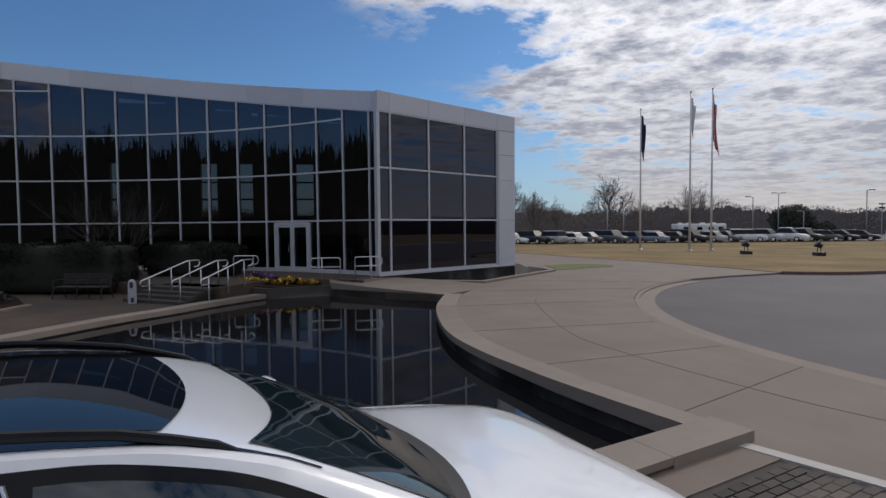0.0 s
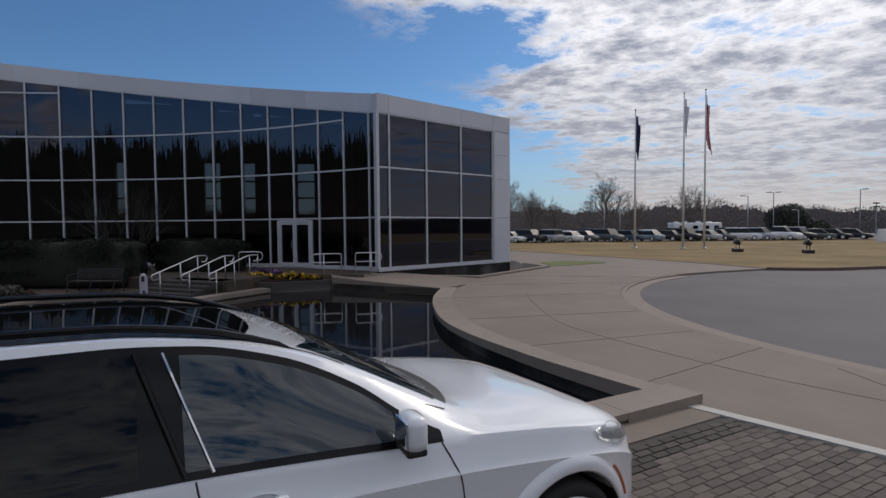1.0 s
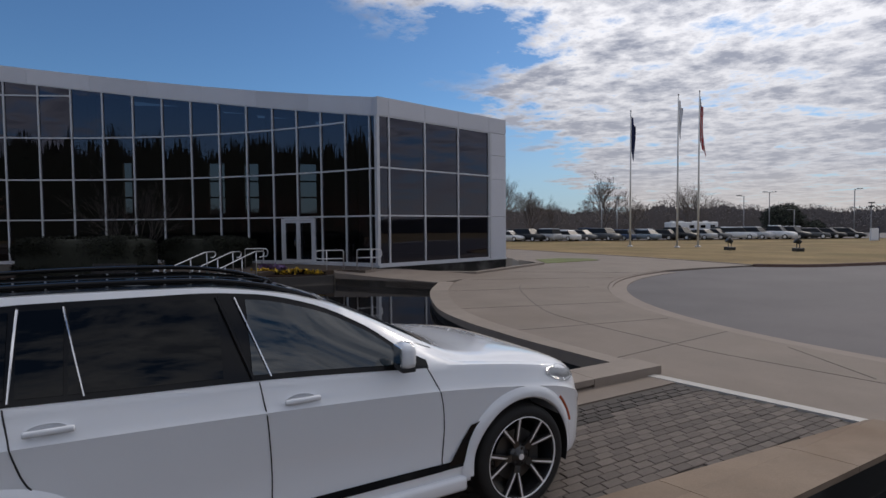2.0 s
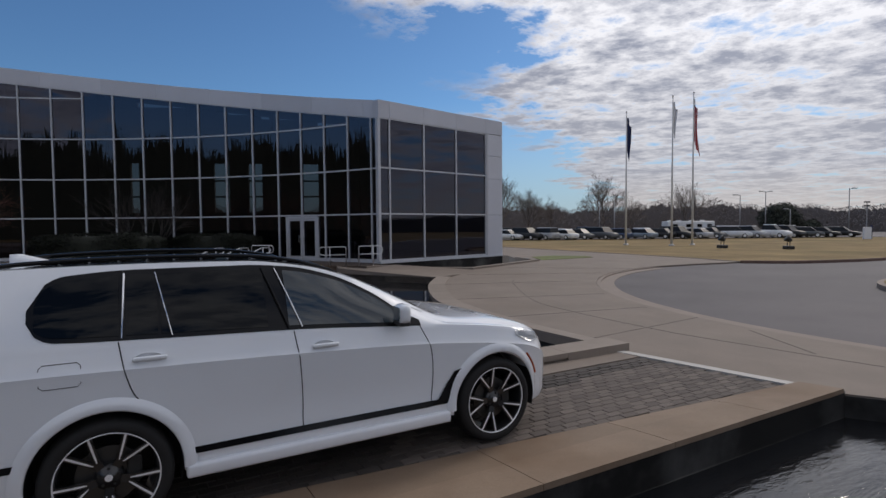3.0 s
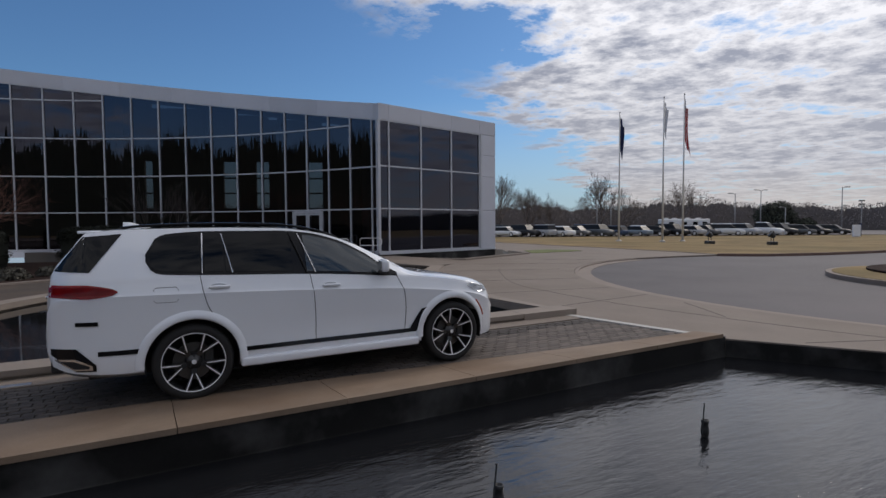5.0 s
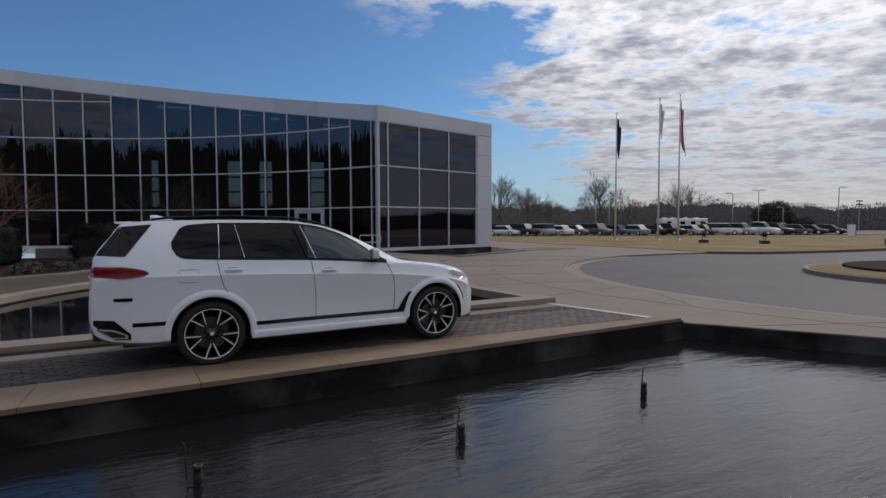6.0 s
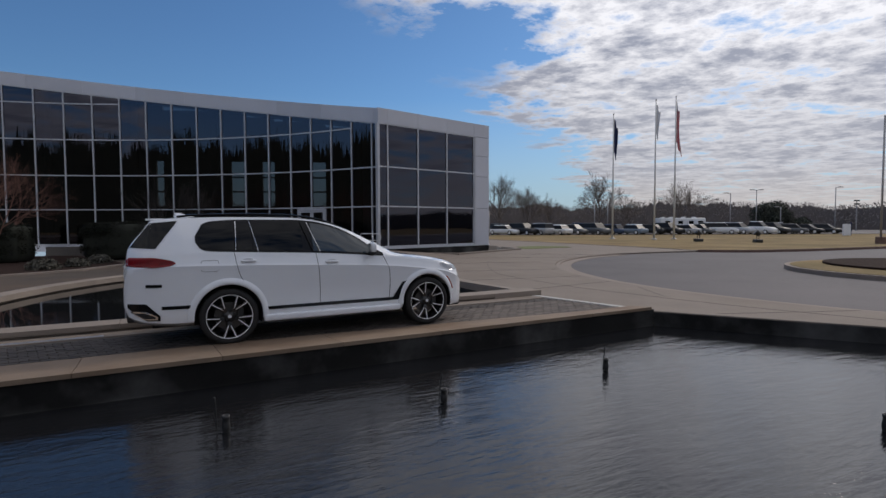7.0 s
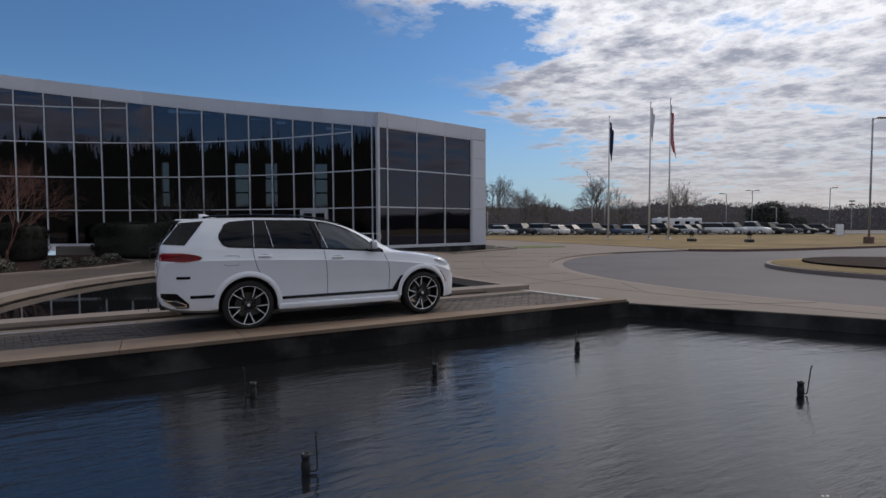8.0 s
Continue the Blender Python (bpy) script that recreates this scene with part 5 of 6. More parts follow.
def stair_rail(foot, name="handrail"):
    h = thing(name, (*foot, -0.13), "bent stainless steel stair handrail", "handrail", "stair handrails", rz=math.degrees(math.atan2(U.y, U.x)))
    top = [(0, 0, 0.60), (-0.28, 0, 0.60), (-0.34, 0, 0.68), (-0.30, 0, 0.78), (0.0, 0, 0.86), (1.55, 0, 1.33), (2.0, 0, 1.33), (2.08, 0, 1.26), (2.0, 0, 1.10), (1.82, 0, 1.10)]
    part("rail", bent(top, 0.024), M["steel"], h, "", True)
    for x, z0, z1 in ((0.0, 0.0, 0.86), (0.85, 0.25, 1.12), (1.62, 0.43, 1.33)):
        part("post", tube(bmesh.new(), [(x, 0, z0 - 0.05), (x, 0, z1)], 0.022), M["steel"], h, "", True)
    return h


for f in ((1.72, 17.85), (2.6, 17.25), (3.45, 17.1)):
    stair_rail(f)


def guard_rail(at, rz, w, hgt, flip):
    h = thing("guard_rail", at, "rounded stainless steel guard rail on two posts", "handrail", "walk guard rails", rz=rz)
    s = -1 if flip else 1
    x0, x1 = -w / 2 * s, w / 2 * s
    k = 0.16 * s
    loop = [(x0, 0, -0.05), (x0, 0, hgt), (x1 - k, 0, hgt), (x1, 0, hgt - 0.02), (x1 + k * 0.25, 0, hgt - 0.18), (x1, 0, hgt - 0.34), (x1 - k, 0, hgt - 0.36), (x0, 0, hgt - 0.36)]
    part("rail", bent(loop, 0.024), M["steel"], h, "", True)
    part("post", tube(bmesh.new(), [(x0 + (x1 - x0) * 0.62, 0, -0.05), (x0 + (x1 - x0) * 0.62, 0, hgt)], 0.022), M["steel"], h, "", True)
    return h


guard_rail((7.85, 18.35, 0.22), -20, 1.15, 0.92, True)
guard_rail((9.35, 17.6, 0.25), -12, 1.05, 0.92, False)
h = thing("handrail", (5.3, 21.0, 0.30), "stainless steel handrail beside the platform", "handrail", rz=-25)
part("rail", bent([(-0.5, 0, 0), (-0.5, 0, 0.9), (0.45, 0, 0.9), (0.52, 0, 0.72), (0.45, 0, 0.55), (0.3, 0, 0.55)], 0.024), M["steel"], h, "", True)
part("post", tube(bmesh.new(), [(0.3, 0, 0), (0.3, 0, 0.9)], 0.022), M["steel"], h)

b = thing("ash_post", (1.22, 18.25, -0.13), "grey enamel ash post standing on the terrace", "bin")
bm = bmesh.new()
prof = [(0.13, 0.0), (0.13, 0.62), (0.10, 0.74), (0.05, 0.80), (0.0, 0.81)]
lathe(bm, prof, 20, "Z")
bmesh.ops.scale(bm, vec=(1, 0.6, 1), verts=bm.verts)
part("body", bm, M["bin"], b, "", True)
part("slot", box(bmesh.new(), (-0.02, -0.08, 0.62), (0.10, 0.02, 0.20), 0, 0.01), M["black"], b)
part("door", box(bmesh.new(), (0.0, -0.085, 0.12), (0.09, 0.015, 0.16), 0, 0.004), M["black"], b)


def build_bench(at, rz):
    t = thing("bench", at, "dark slatted bench with curved metal arms", "bench", rz=rz)
    for k in range(5):
        part("slat", box(bmesh.new(), (0, -0.20 + 0.10 * k, 0.43), (1.8, 0.085, 0.03), 0, 0.006), M["bench"], t)
    for k in range(4):
        part("slat", box(bmesh.new(), (0, 0.26 + 0.03 * k, 0.54 + 0.10 * k), (1.8, 0.03, 0.085), 0, 0.006), M["bench"], t)
    for x in (-0.9, 0.0, 0.9):
        part("frame", bent([(x, -0.30, 0), (x, -0.22, 0.40), (x, 0.22, 0.40), (x, 0.36, 0.90)], 0.022), M["black"], t)
        part("leg", tube(bmesh.new(), [(x, 0.22, 0.40), (x, 0.34, 0)], 0.022), M["black"], t)
        part("arm", bent([(x, -0.24, 0.40), (x, -0.26, 0.66), (x, 0.28, 0.68)], 0.02), M["black"], t)
    return t


bn = build_bench((-0.35, 20.7, -0.13), -34)


def leaf_cloud(n, inside, size, seed, flat=0.0):
    """Many small leaf blades as one mesh; inside() gives a place and an outward way."""
    rng = np.random.default_rng(seed)
    V_, F_ = [], []
    for i in range(n):
        p, o = inside(rng)
        a = rng.normal(size=3)
        a /= np.linalg.norm(a)
        d = np.cross(a, o + 0.3 * rng.normal(size=3))
        d /= np.linalg.norm(d) + 1e-6
        s = size * (0.6 + 0.8 * rng.random())
        k = len(V_)
        V_ += [tuple(p - a * s), tuple(p + d * s * 0.45), tuple(p + a * s), tuple(p - d * s * 0.45)]
        F_.append((k, k + 1, k + 2, k + 3))
    me = bpy.data.meshes.new("leaves")
    me.from_pydata(V_, [], F_)
    return me


def build_hedge(at, rz, size, seed, label):
    """A clipped hedge: a rounded core of twigs under a coat of leaves."""
    h = thing("hedge", at, label, "hedge", "clipped hedges", rz=rz)
    sx, sy, sz = size
    bm = box(bmesh.new(), (0, 0, sz / 2 - 0.04), (sx - 0.3, sy - 0.3, sz - 0.14), 0, 0.35)
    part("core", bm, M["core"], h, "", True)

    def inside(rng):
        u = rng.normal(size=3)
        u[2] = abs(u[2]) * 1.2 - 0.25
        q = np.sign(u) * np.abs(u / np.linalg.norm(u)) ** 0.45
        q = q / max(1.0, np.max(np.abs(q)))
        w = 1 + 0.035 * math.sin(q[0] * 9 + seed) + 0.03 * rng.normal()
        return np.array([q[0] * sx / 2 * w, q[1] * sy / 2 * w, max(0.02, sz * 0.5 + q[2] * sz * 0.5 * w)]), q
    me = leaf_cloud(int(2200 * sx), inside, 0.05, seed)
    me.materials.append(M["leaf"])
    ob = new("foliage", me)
    ob.parent = h
    return h


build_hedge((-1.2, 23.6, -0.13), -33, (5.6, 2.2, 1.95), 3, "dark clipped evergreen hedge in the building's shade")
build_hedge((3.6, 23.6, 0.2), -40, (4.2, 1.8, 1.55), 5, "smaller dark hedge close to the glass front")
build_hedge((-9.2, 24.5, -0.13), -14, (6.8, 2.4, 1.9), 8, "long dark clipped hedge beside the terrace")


def build_shrub(at, r, seed):
    h = thing("shrub", at, "low dusky shrub in the planting bed", "shrub", "low shrubs")

    def inside(rng):
        u = rng.normal(size=3)
        u /= np.linalg.norm(u)
        u[2] = abs(u[2])
        return u * r * (0.55 + 0.5 * rng.random()) * np.array([1, 1, 0.75]), u
    me = leaf_cloud(900, inside, 0.07, seed)
    me.materials.append(M["shrub"])
    ob = new("foliage", me)
    ob.parent = h
    part("stem", tube(bmesh.new(), [(0, 0, -0.02), (0.02, 0, r * 0.5)], 0.03, 6, 0.015), M["bark"], h)


for i, (x, y, r) in enumerate(((-4.6, 17.6, 0.6), (-3.6, 18.8, 0.5), (-6.6, 16.6, 0.75), (-8.4, 16.8, 0.6), (-2.9, 20.6, 0.55), (-10.5, 17.2, 0.7))):
    build_shrub((x, y, -0.09), r, 60 + i)


def limb(V_, F_, p, d, length, r, depth, rng, seg, spread, droop, sides=4):
    """A branch with its forks, written into vertex and face lists."""
    pts, q, dd = [p], Vector(p), Vector(d)
    n = 3 if depth > 0 else 2
    for i in range(n):
        dd = (dd + Vector(rng.normal(size=3)) * 0.10 + Vector((0, 0, droop))).normalized()
        q = q + dd * (length / n)
        pts.append(q.copy())
    k0 = len(V_)
    for i, c in enumerate(pts):
        a = dd.orthogonal().normalized()
        b_ = dd.cross(a)
        rr = r * (1 - 0.45 * i / n)
        for s in range(sides):
            t = 2 * math.pi * s / sides
            V_.append(tuple(c + a * (rr * math.cos(t)) + b_ * (rr * math.sin(t))))
    for i in range(n):
        for s in range(sides):
            F_.append((k0 + i * sides + s, k0 + i * sides + (s + 1) % sides, k0 + (i + 1) * sides + (s + 1) % sides, k0 + (i + 1) * sides + s))
    if depth <= 0:
        return
    for i in range(seg):
        f = 0.45 + 0.55 * (i + 1) / seg
        idx = min(n, max(1, round(f * n)))
        a = dd.orthogonal().normalized()
        a.rotate(Matrix.Rotation(rng.random() * 6.283, 3, dd))
        nd = (dd + a * (spread * (0.6 + 0.7 * rng.random()))).normalized()
        limb(V_, F_, pts[idx], nd, length * (0.60 + 0.22 * rng.random()), r * 0.53, depth - 1, rng, seg, spread, droop, max(3, sides - 1))


def build_tree(at, height, seed, label, mat="bark", stems=1, depth=5, spread=0.62, fork=4, group="bare trees", thick=1.0):
    t = thing("tree", at, label, "tree", group)
    rng = np.random.default_rng(seed)
    V_, F_ = [], []
    bm = bmesh.new()
    h0 = height * (0.24 if stems == 1 else 0.10)
    r0 = height * 0.020 * thick
    for s in range(stems):
        a = 2 * math.pi * s / stems + 0.6
        lean = 0.0 if stems == 1 else 0.42
        d = Vector((math.cos(a) * lean, math.sin(a) * lean, 1)).normalized()
        foot = Vector((math.cos(a), math.sin(a), 0)) * (0.0 if stems == 1 else 0.10)
        tube(bm, [foot, foot + d * h0 * 0.5 + Vector((0.02, 0.01, 0)), foot + d * h0], r0 * 1.25 / stems ** 0.5, 9, r0 / stems ** 0.5)
        for k in range(7 if stems == 1 else 2):
            b_ = a + k * 1.7
            nd = (d + Vector((math.cos(b_), math.sin(b_), 0)) * spread * ((0.15, 0.55, 0.8, 1.05, 0.65, 1.3, 1.5)[k] if stems == 1 else (0.25 if k == 0 else 0.75))).normalized()
            limb(V_, F_, foot + d * h0 * (0.98 - 0.06 * k), nd, height * (0.29 - (0.010 * k if stems == 1 else 0)), r0 * 0.62 / stems ** 0.5, depth - 1, rng, fork, spread, 0.05)
    part("trunk", bm, M[mat], t, "", True)
    me = bpy.data.meshes.new("crown")
    me.from_pydata(V_, [], F_)
    me.materials.append(M[mat])
    ob = new("crown", me)
    ob.parent = t
    return t


build_tree((0.55, 24.6, -0.1), 5.6, 11, "small dark bare multi-stemmed tree behind the hedge", "bark_dark", 4, 5, 0.42, 3)
build_tree((-7.4, 23.0, -0.1), 6.2, 12, "reddish bare multi-stemmed tree on the terrace", "bark_red", 4, 6, 0.6, 3)
build_tree((53.2, 68.5, -0.1), 10.8, 21, "tall bare winter tree beside the car park")
build_tree((60.7, 70.1, -0.1), 8.8, 22, "bare winter tree beside the car park")
build_tree((76.2, 67.4, -0.1), 12.0, 23, "broad bare winter tree behind the car park", spread=0.8)
build_tree((81.5, 65.8, -0.1), 7.6, 24, "lower bare winter tree behind the car park", spread=0.7)
build_tree((99.6, 67.0, -0.1), 11.2, 25, "round bare winter tree behind the car park", spread=0.8)
build_tree((49.0, 72.0, -0.1), 11.6, 26, "bare winter tree behind the building")
build_tree((66.0, 70.5, -0.1), 6.6, 27, "low bare winter tree at the edge of the woods")


def build_evergreen(at, w, h, seed):
    t = thing("tree", at, "dense dark evergreen tree behind parked cars", "tree", "evergreen trees")
    part("trunk", tube(bmesh.new(), [(0, 0, 0), (0, 0, h * 0.5)], 0.25, 8, 0.15), M["bark"], t)

    def inside(rng):
        u = rng.normal(size=3)
        u /= np.linalg.norm(u)
        bump = 1 + 0.16 * math.sin(5 * u[0] + seed) * math.sin(4 * u[1] + 2 * u[2]) + 0.08 * rng.normal()
        rr = (0.72 + 0.28 * rng.random()) * bump
        return np.array([u[0] * w / 2 * rr, u[1] * w / 2 * rr, h * 0.5 + u[2] * h * 0.5 * rr]), u
    me = leaf_cloud(9000, inside, 0.20, seed)
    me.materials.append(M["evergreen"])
    ob = new("crown", me)
    ob.parent = t


build_evergreen((105.4, 51.2, -0.1), 6.8, 5.8, 31)
build_evergreen((108.6, 47.4, -0.1), 3.2, 2.6, 32)


# flower bed
def blooms(name, label, n, mat, poly, z, size, seed):
    rng = np.random.default_rng(seed)
    V_, F_ = [], []
    for i in range(n):
        a, b_ = rng.random(), rng.random()
        p = Vector(poly[0]) * (1 - a) * (1 - b_) + Vector(poly[1]) * a * (1 - b_) + Vector(poly[2]) * a * b_ + Vector(poly[3]) * (1 - a) * b_
        c = np.array([p.x, p.y, z + 0.10 * rng.random() + 0.05 * math.sin(5 * p.x)])
        for k in range(4):
            t = rng.random() * 6.28
            u, w = np.array([math.cos(t), math.sin(t), 0.5 * rng.normal()]), np.array([-math.sin(t), math.cos(t), 0.5 * rng.normal()])
            s = size * (0.5 + rng.random())
            j = len(V_)
            V_ += [tuple(c), tuple(c + u * s + w * s * 0.5 + [0, 0, s * 0.5]), tuple(c + u * s * 1.2 - w * s * 0.4 + [0, 0, s * 0.7])]
            F_.append((j, j + 1, j + 2))
    me = bpy.data.meshes.new(name)
    me.from_pydata(V_, [], F_)
    me.materials.append(M[mat])
    return tagged(new(name, me), label, "flowers", kind="stuff")


blooms("pansies", "bed of yellow pansies in the dark planter", 420, "yellow", [(4.6, 19.9), (7.5, 18.1), (7.3, 18.6), (5.2, 20.1)], 0.15, 0.07, 41)
blooms("flower_leaves", "dark green leaves among the pansies", 420, "leaf", [(4.5, 20.0), (7.5, 18.05), (7.4, 18.7), (5.0, 20.3)], 0.13, 0.07, 42)
blooms("ornamental_cabbage", "purple ornamental plants behind the pansies", 110, "purple", [(5.3, 20.2), (6.2, 19.6), (6.3, 20.0), (5.4, 20.6)], 0.28, 0.10, 43)


# fountain nozzles in the near pool
def build_nozzle(x, y, rz, lean):
    t = thing("fountain_nozzle", (x, y, WATER), "black fountain nozzle with a thin upright pipe", "fountain nozzle", "pool fountain nozzles", rz=rz)
    bm = bmesh.new()
    lathe(bm, [(0.034, -0.3), (0.034, 0.02), (0.038, 0.03), (0.038, 0.08), (0.034, 0.09), (0.031, 0.13), (0.036, 0.135), (0.036, 0.165), (0.026, 0.165), (0.024, 0.15), (0.0, 0.15)], 18, "Z")
    part("nozzle_body", bm, M["black"], t, "", True)
    part("pipe", bent([(0.03, 0, 0.02), (0.08, 0, 0.015), (0.09, 0.0, 0.05), (0.09 + lean, 0, 0.33), (0.105 + lean, 0, 0.335)], 0.0065, 6), M["black"], t, "thin dark pipe")
    return t


for x, y, rz, ln in ((4.33, -3.78, 200, -0.06), (1.82, -3.84, 205, -0.06), (-0.38, -3.54, 150, 0.01), (5.06, -6.6, -20, 0.04), (-0.35, -5.73, -25, -0.01)):
    build_nozzle(x, y, rz, ln)


# ---- lawn and car park ----
def flag_mesh(w, drop, folds, seed):
    """A flag hanging slack from its pole, its folds gathered."""
    bm = bmesh.new()
    g = []
    for i in range(15):
        row = []
        u = i / 14
        for k in range(17):
            v = k / 16
            x = w * u * (0.24 + 0.08 * math.sin(3 * v + seed))
            y = 0.07 * math.sin(u * folds * 3.1 + v * 2.0 + seed) * (0.4 + u)
            row.append(bm.verts.new((x, y, -drop * (v * 0.74 + 0.26 * u + 0.03 * math.sin(9 * u + seed)))))
        g.append(row)
    for A, B in zip(g, g[1:]):
        for k in range(16):
            bm.faces.new((A[k], A[k + 1], B[k + 1], B[k]))
    return bm


def build_flagpole(x, y, top, label, mats, drop, seed, start=0.5, wide=1.25):
    t = thing("flagpole", (x, y, -0.04), label, "flagpole", "flagpoles")
    part("pole", tube(bmesh.new(), [(0, 0, 0), (0, 0, top * 0.5), (0, 0, top)], 0.105, 12, 0.05), M["pole"], t, "", True)
    bm = bmesh.new()
    lathe(bm, [(0.0, 0.16), (0.06, 0.13), (0.085, 0.08), (0.06, 0.02), (0.0, 0.0)], 12, "Z", (0, 0, top))
    part("finial", bm, M["pole_grey"], t, "", True)
    bm = bmesh.new()
    lathe(bm, [(0.28, 0.0), (0.28, 0.06), (0.15, 0.16), (0.11, 0.17)], 16, "Z")
    part("base_collar", bm, M["pole_grey"], t)
    bm = flag_mesh(wide, drop, 3.2, seed)
    bmesh.ops.transform(bm, verts=bm.verts, matrix=pose(0.09, 0, top - start, 0, 0, -29))
    fl = part("flag", bm, M[mats[0]], t, "", True)
    for m_ in mats[1:]:
        fl.data.materials.append(M[m_])
    if len(mats) > 1:
        n = len(fl.data.polygons)
        fl.data.polygons.foreach_set("material_index", [(2 if (i % 16 < 4 and i // 16 < 5) else (1 if (i // 16 + (i % 16) // 4) % 4 == 3 else 0)) for i in range(n)])
    return t


build_flagpole(43.1, 32.8, 13.25, "tall white flagpole with a slack dark blue flag", ["flag_blue"], 4.7, 1, 0.25)
build_flagpole(44.6, 28.6, 14.1, "tall white flagpole with a slack white flag", ["flag_white"], 4.0, 2, 0.3)
build_flagpole(47.2, 28.25, 14.65, "tallest white flagpole with a slack striped flag", ["flag_red", "flag_white", "flag_blue"], 5.6, 4, 0.5, 2.1)


def build_flood(x, y, rz):
    t = thing("floodlight", (x, y, -0.04), "black ground floodlight on a low block in the lawn", "floodlight", "lawn floodlights", rz=rz)
    part("block", box(bmesh.new(), (0, 0, 0.13), (0.85, 0.55, 0.28), 0, 0.03), M["black"], t)
    part("yoke", bent([(-0.24, 0, 0.26), (-0.24, 0, 0.68), (0.24, 0, 0.68), (0.24, 0, 0.26)], 0.03), M["black"], t)
    bm = bmesh.new()
    lathe(bm, [(0.0, -0.22), (0.16, -0.2), (0.20, 0.0), (0.27, 0.16), (0.29, 0.2), (0.0, 0.2)], 18, "Y")
    bmesh.ops.transform(bm, verts=bm.verts, matrix=pose(0, 0, 0.78, 35, 0, 0))
    part("lamp_head", bm, M["black"], t, "", True)


build_flood(43.4, 22.7, 60)
build_flood(45.2, 18.3, 50)


def build_lamp(x, y, h, rz, arms=1, big=False):
    t = thing("street_lamp", (x, y, -0.04), "slim grey parking lot lamp with a flat head" if not big else "tall grey street lamp on a dark concrete base", "street lamp", "car park lamps", rz=rz)
    part("pole", tube(bmesh.new(), [(0, 0, 0), (0, 0, h)], 0.09 if not big else 0.085, 10, 0.065), M["pole_grey"], t, "", True)
    for k in range(arms):
        s = 1 - 2 * k
        part("arm", tube(bmesh.new(), [(0, 0, h - 0.1), (s * 0.5, 0, h)], 0.04, 6), M["pole_grey"], t)
        part("lamp_head", box(bmesh.new(), (s * 0.8, 0, h + 0.03), (0.75, 0.36, 0.14), 0, 0.04), M["pole_grey"], t)
    bm = bmesh.new()
    lathe(bm, [(0.36, 0.0), (0.36, 0.5), (0.30, 0.56), (0.0, 0.56)] if big else [(0.2, 0.0), (0.2, 0.3), (0.0, 0.32)], 16, "Z")
    part("base", bm, M["brick_kerb"] if big else M["kerb"], t)


build_lamp(50.6, 11.6, 10.2, -29, 1, True)
for x, y, h, a, n in ((40.5, 52.7, 3.4, 150, 1), (65.7, 58.2, 5.6, 150, 1), (61.6, 51.3, 5.7, -29, 1), (85.8, 47.0, 6.7, 150, 1), (95.6, 48.4, 7.6, -29, 2), (101.6, 47.4, 4.6, 150, 1), (96.9, 36.3, 7.4, -29, 1)):
    build_lamp(x, y, h, a, n)
t = thing("light_mast", (119.6, 43.1, -0.04), "far mast with two rows of floodlights", "light mast")
part("pole", tube(bmesh.new(), [(0, 0, 0), (0, 0, 6.0)], 0.10, 8, 0.08), M["pole_grey"], t)
for z in (5.25, 5.9):
    part("crossbar", box(bmesh.new(), (0, 0, z), (1.1, 0.22, 0.24), -29, 0.03), M["black"], t)
t = thing("sign", (78.9, 26.6, -0.04), "plain white upright sign panel beside the car park", "sign", rz=-29)
part("panel", box(bmesh.new(), (0, 0, 0.75), (0.95, 0.25, 1.5), 0, 0.03), M["sign"], t)
part("edge", box(bmesh.new(), (0.52, 0, 0.85), (0.06, 0.27, 1.7), 0, 0.01), M["flag_blue"], t)

CAR_COLORS = dict(white=(0.72, 0.73, 0.74), silver=(0.42, 0.43, 0.45), black=(0.015, 0.016, 0.018), grey=(0.10, 0.105, 0.11), blue=(0.04, 0.07, 0.14), bluegrey=(0.22, 0.27, 0.33), red=(0.22, 0.03, 0.03))
CAR_MATS = {k: material(k + " car paint", v, 0.5, vary=0.03, scale=2) for k, v in CAR_COLORS.items()}


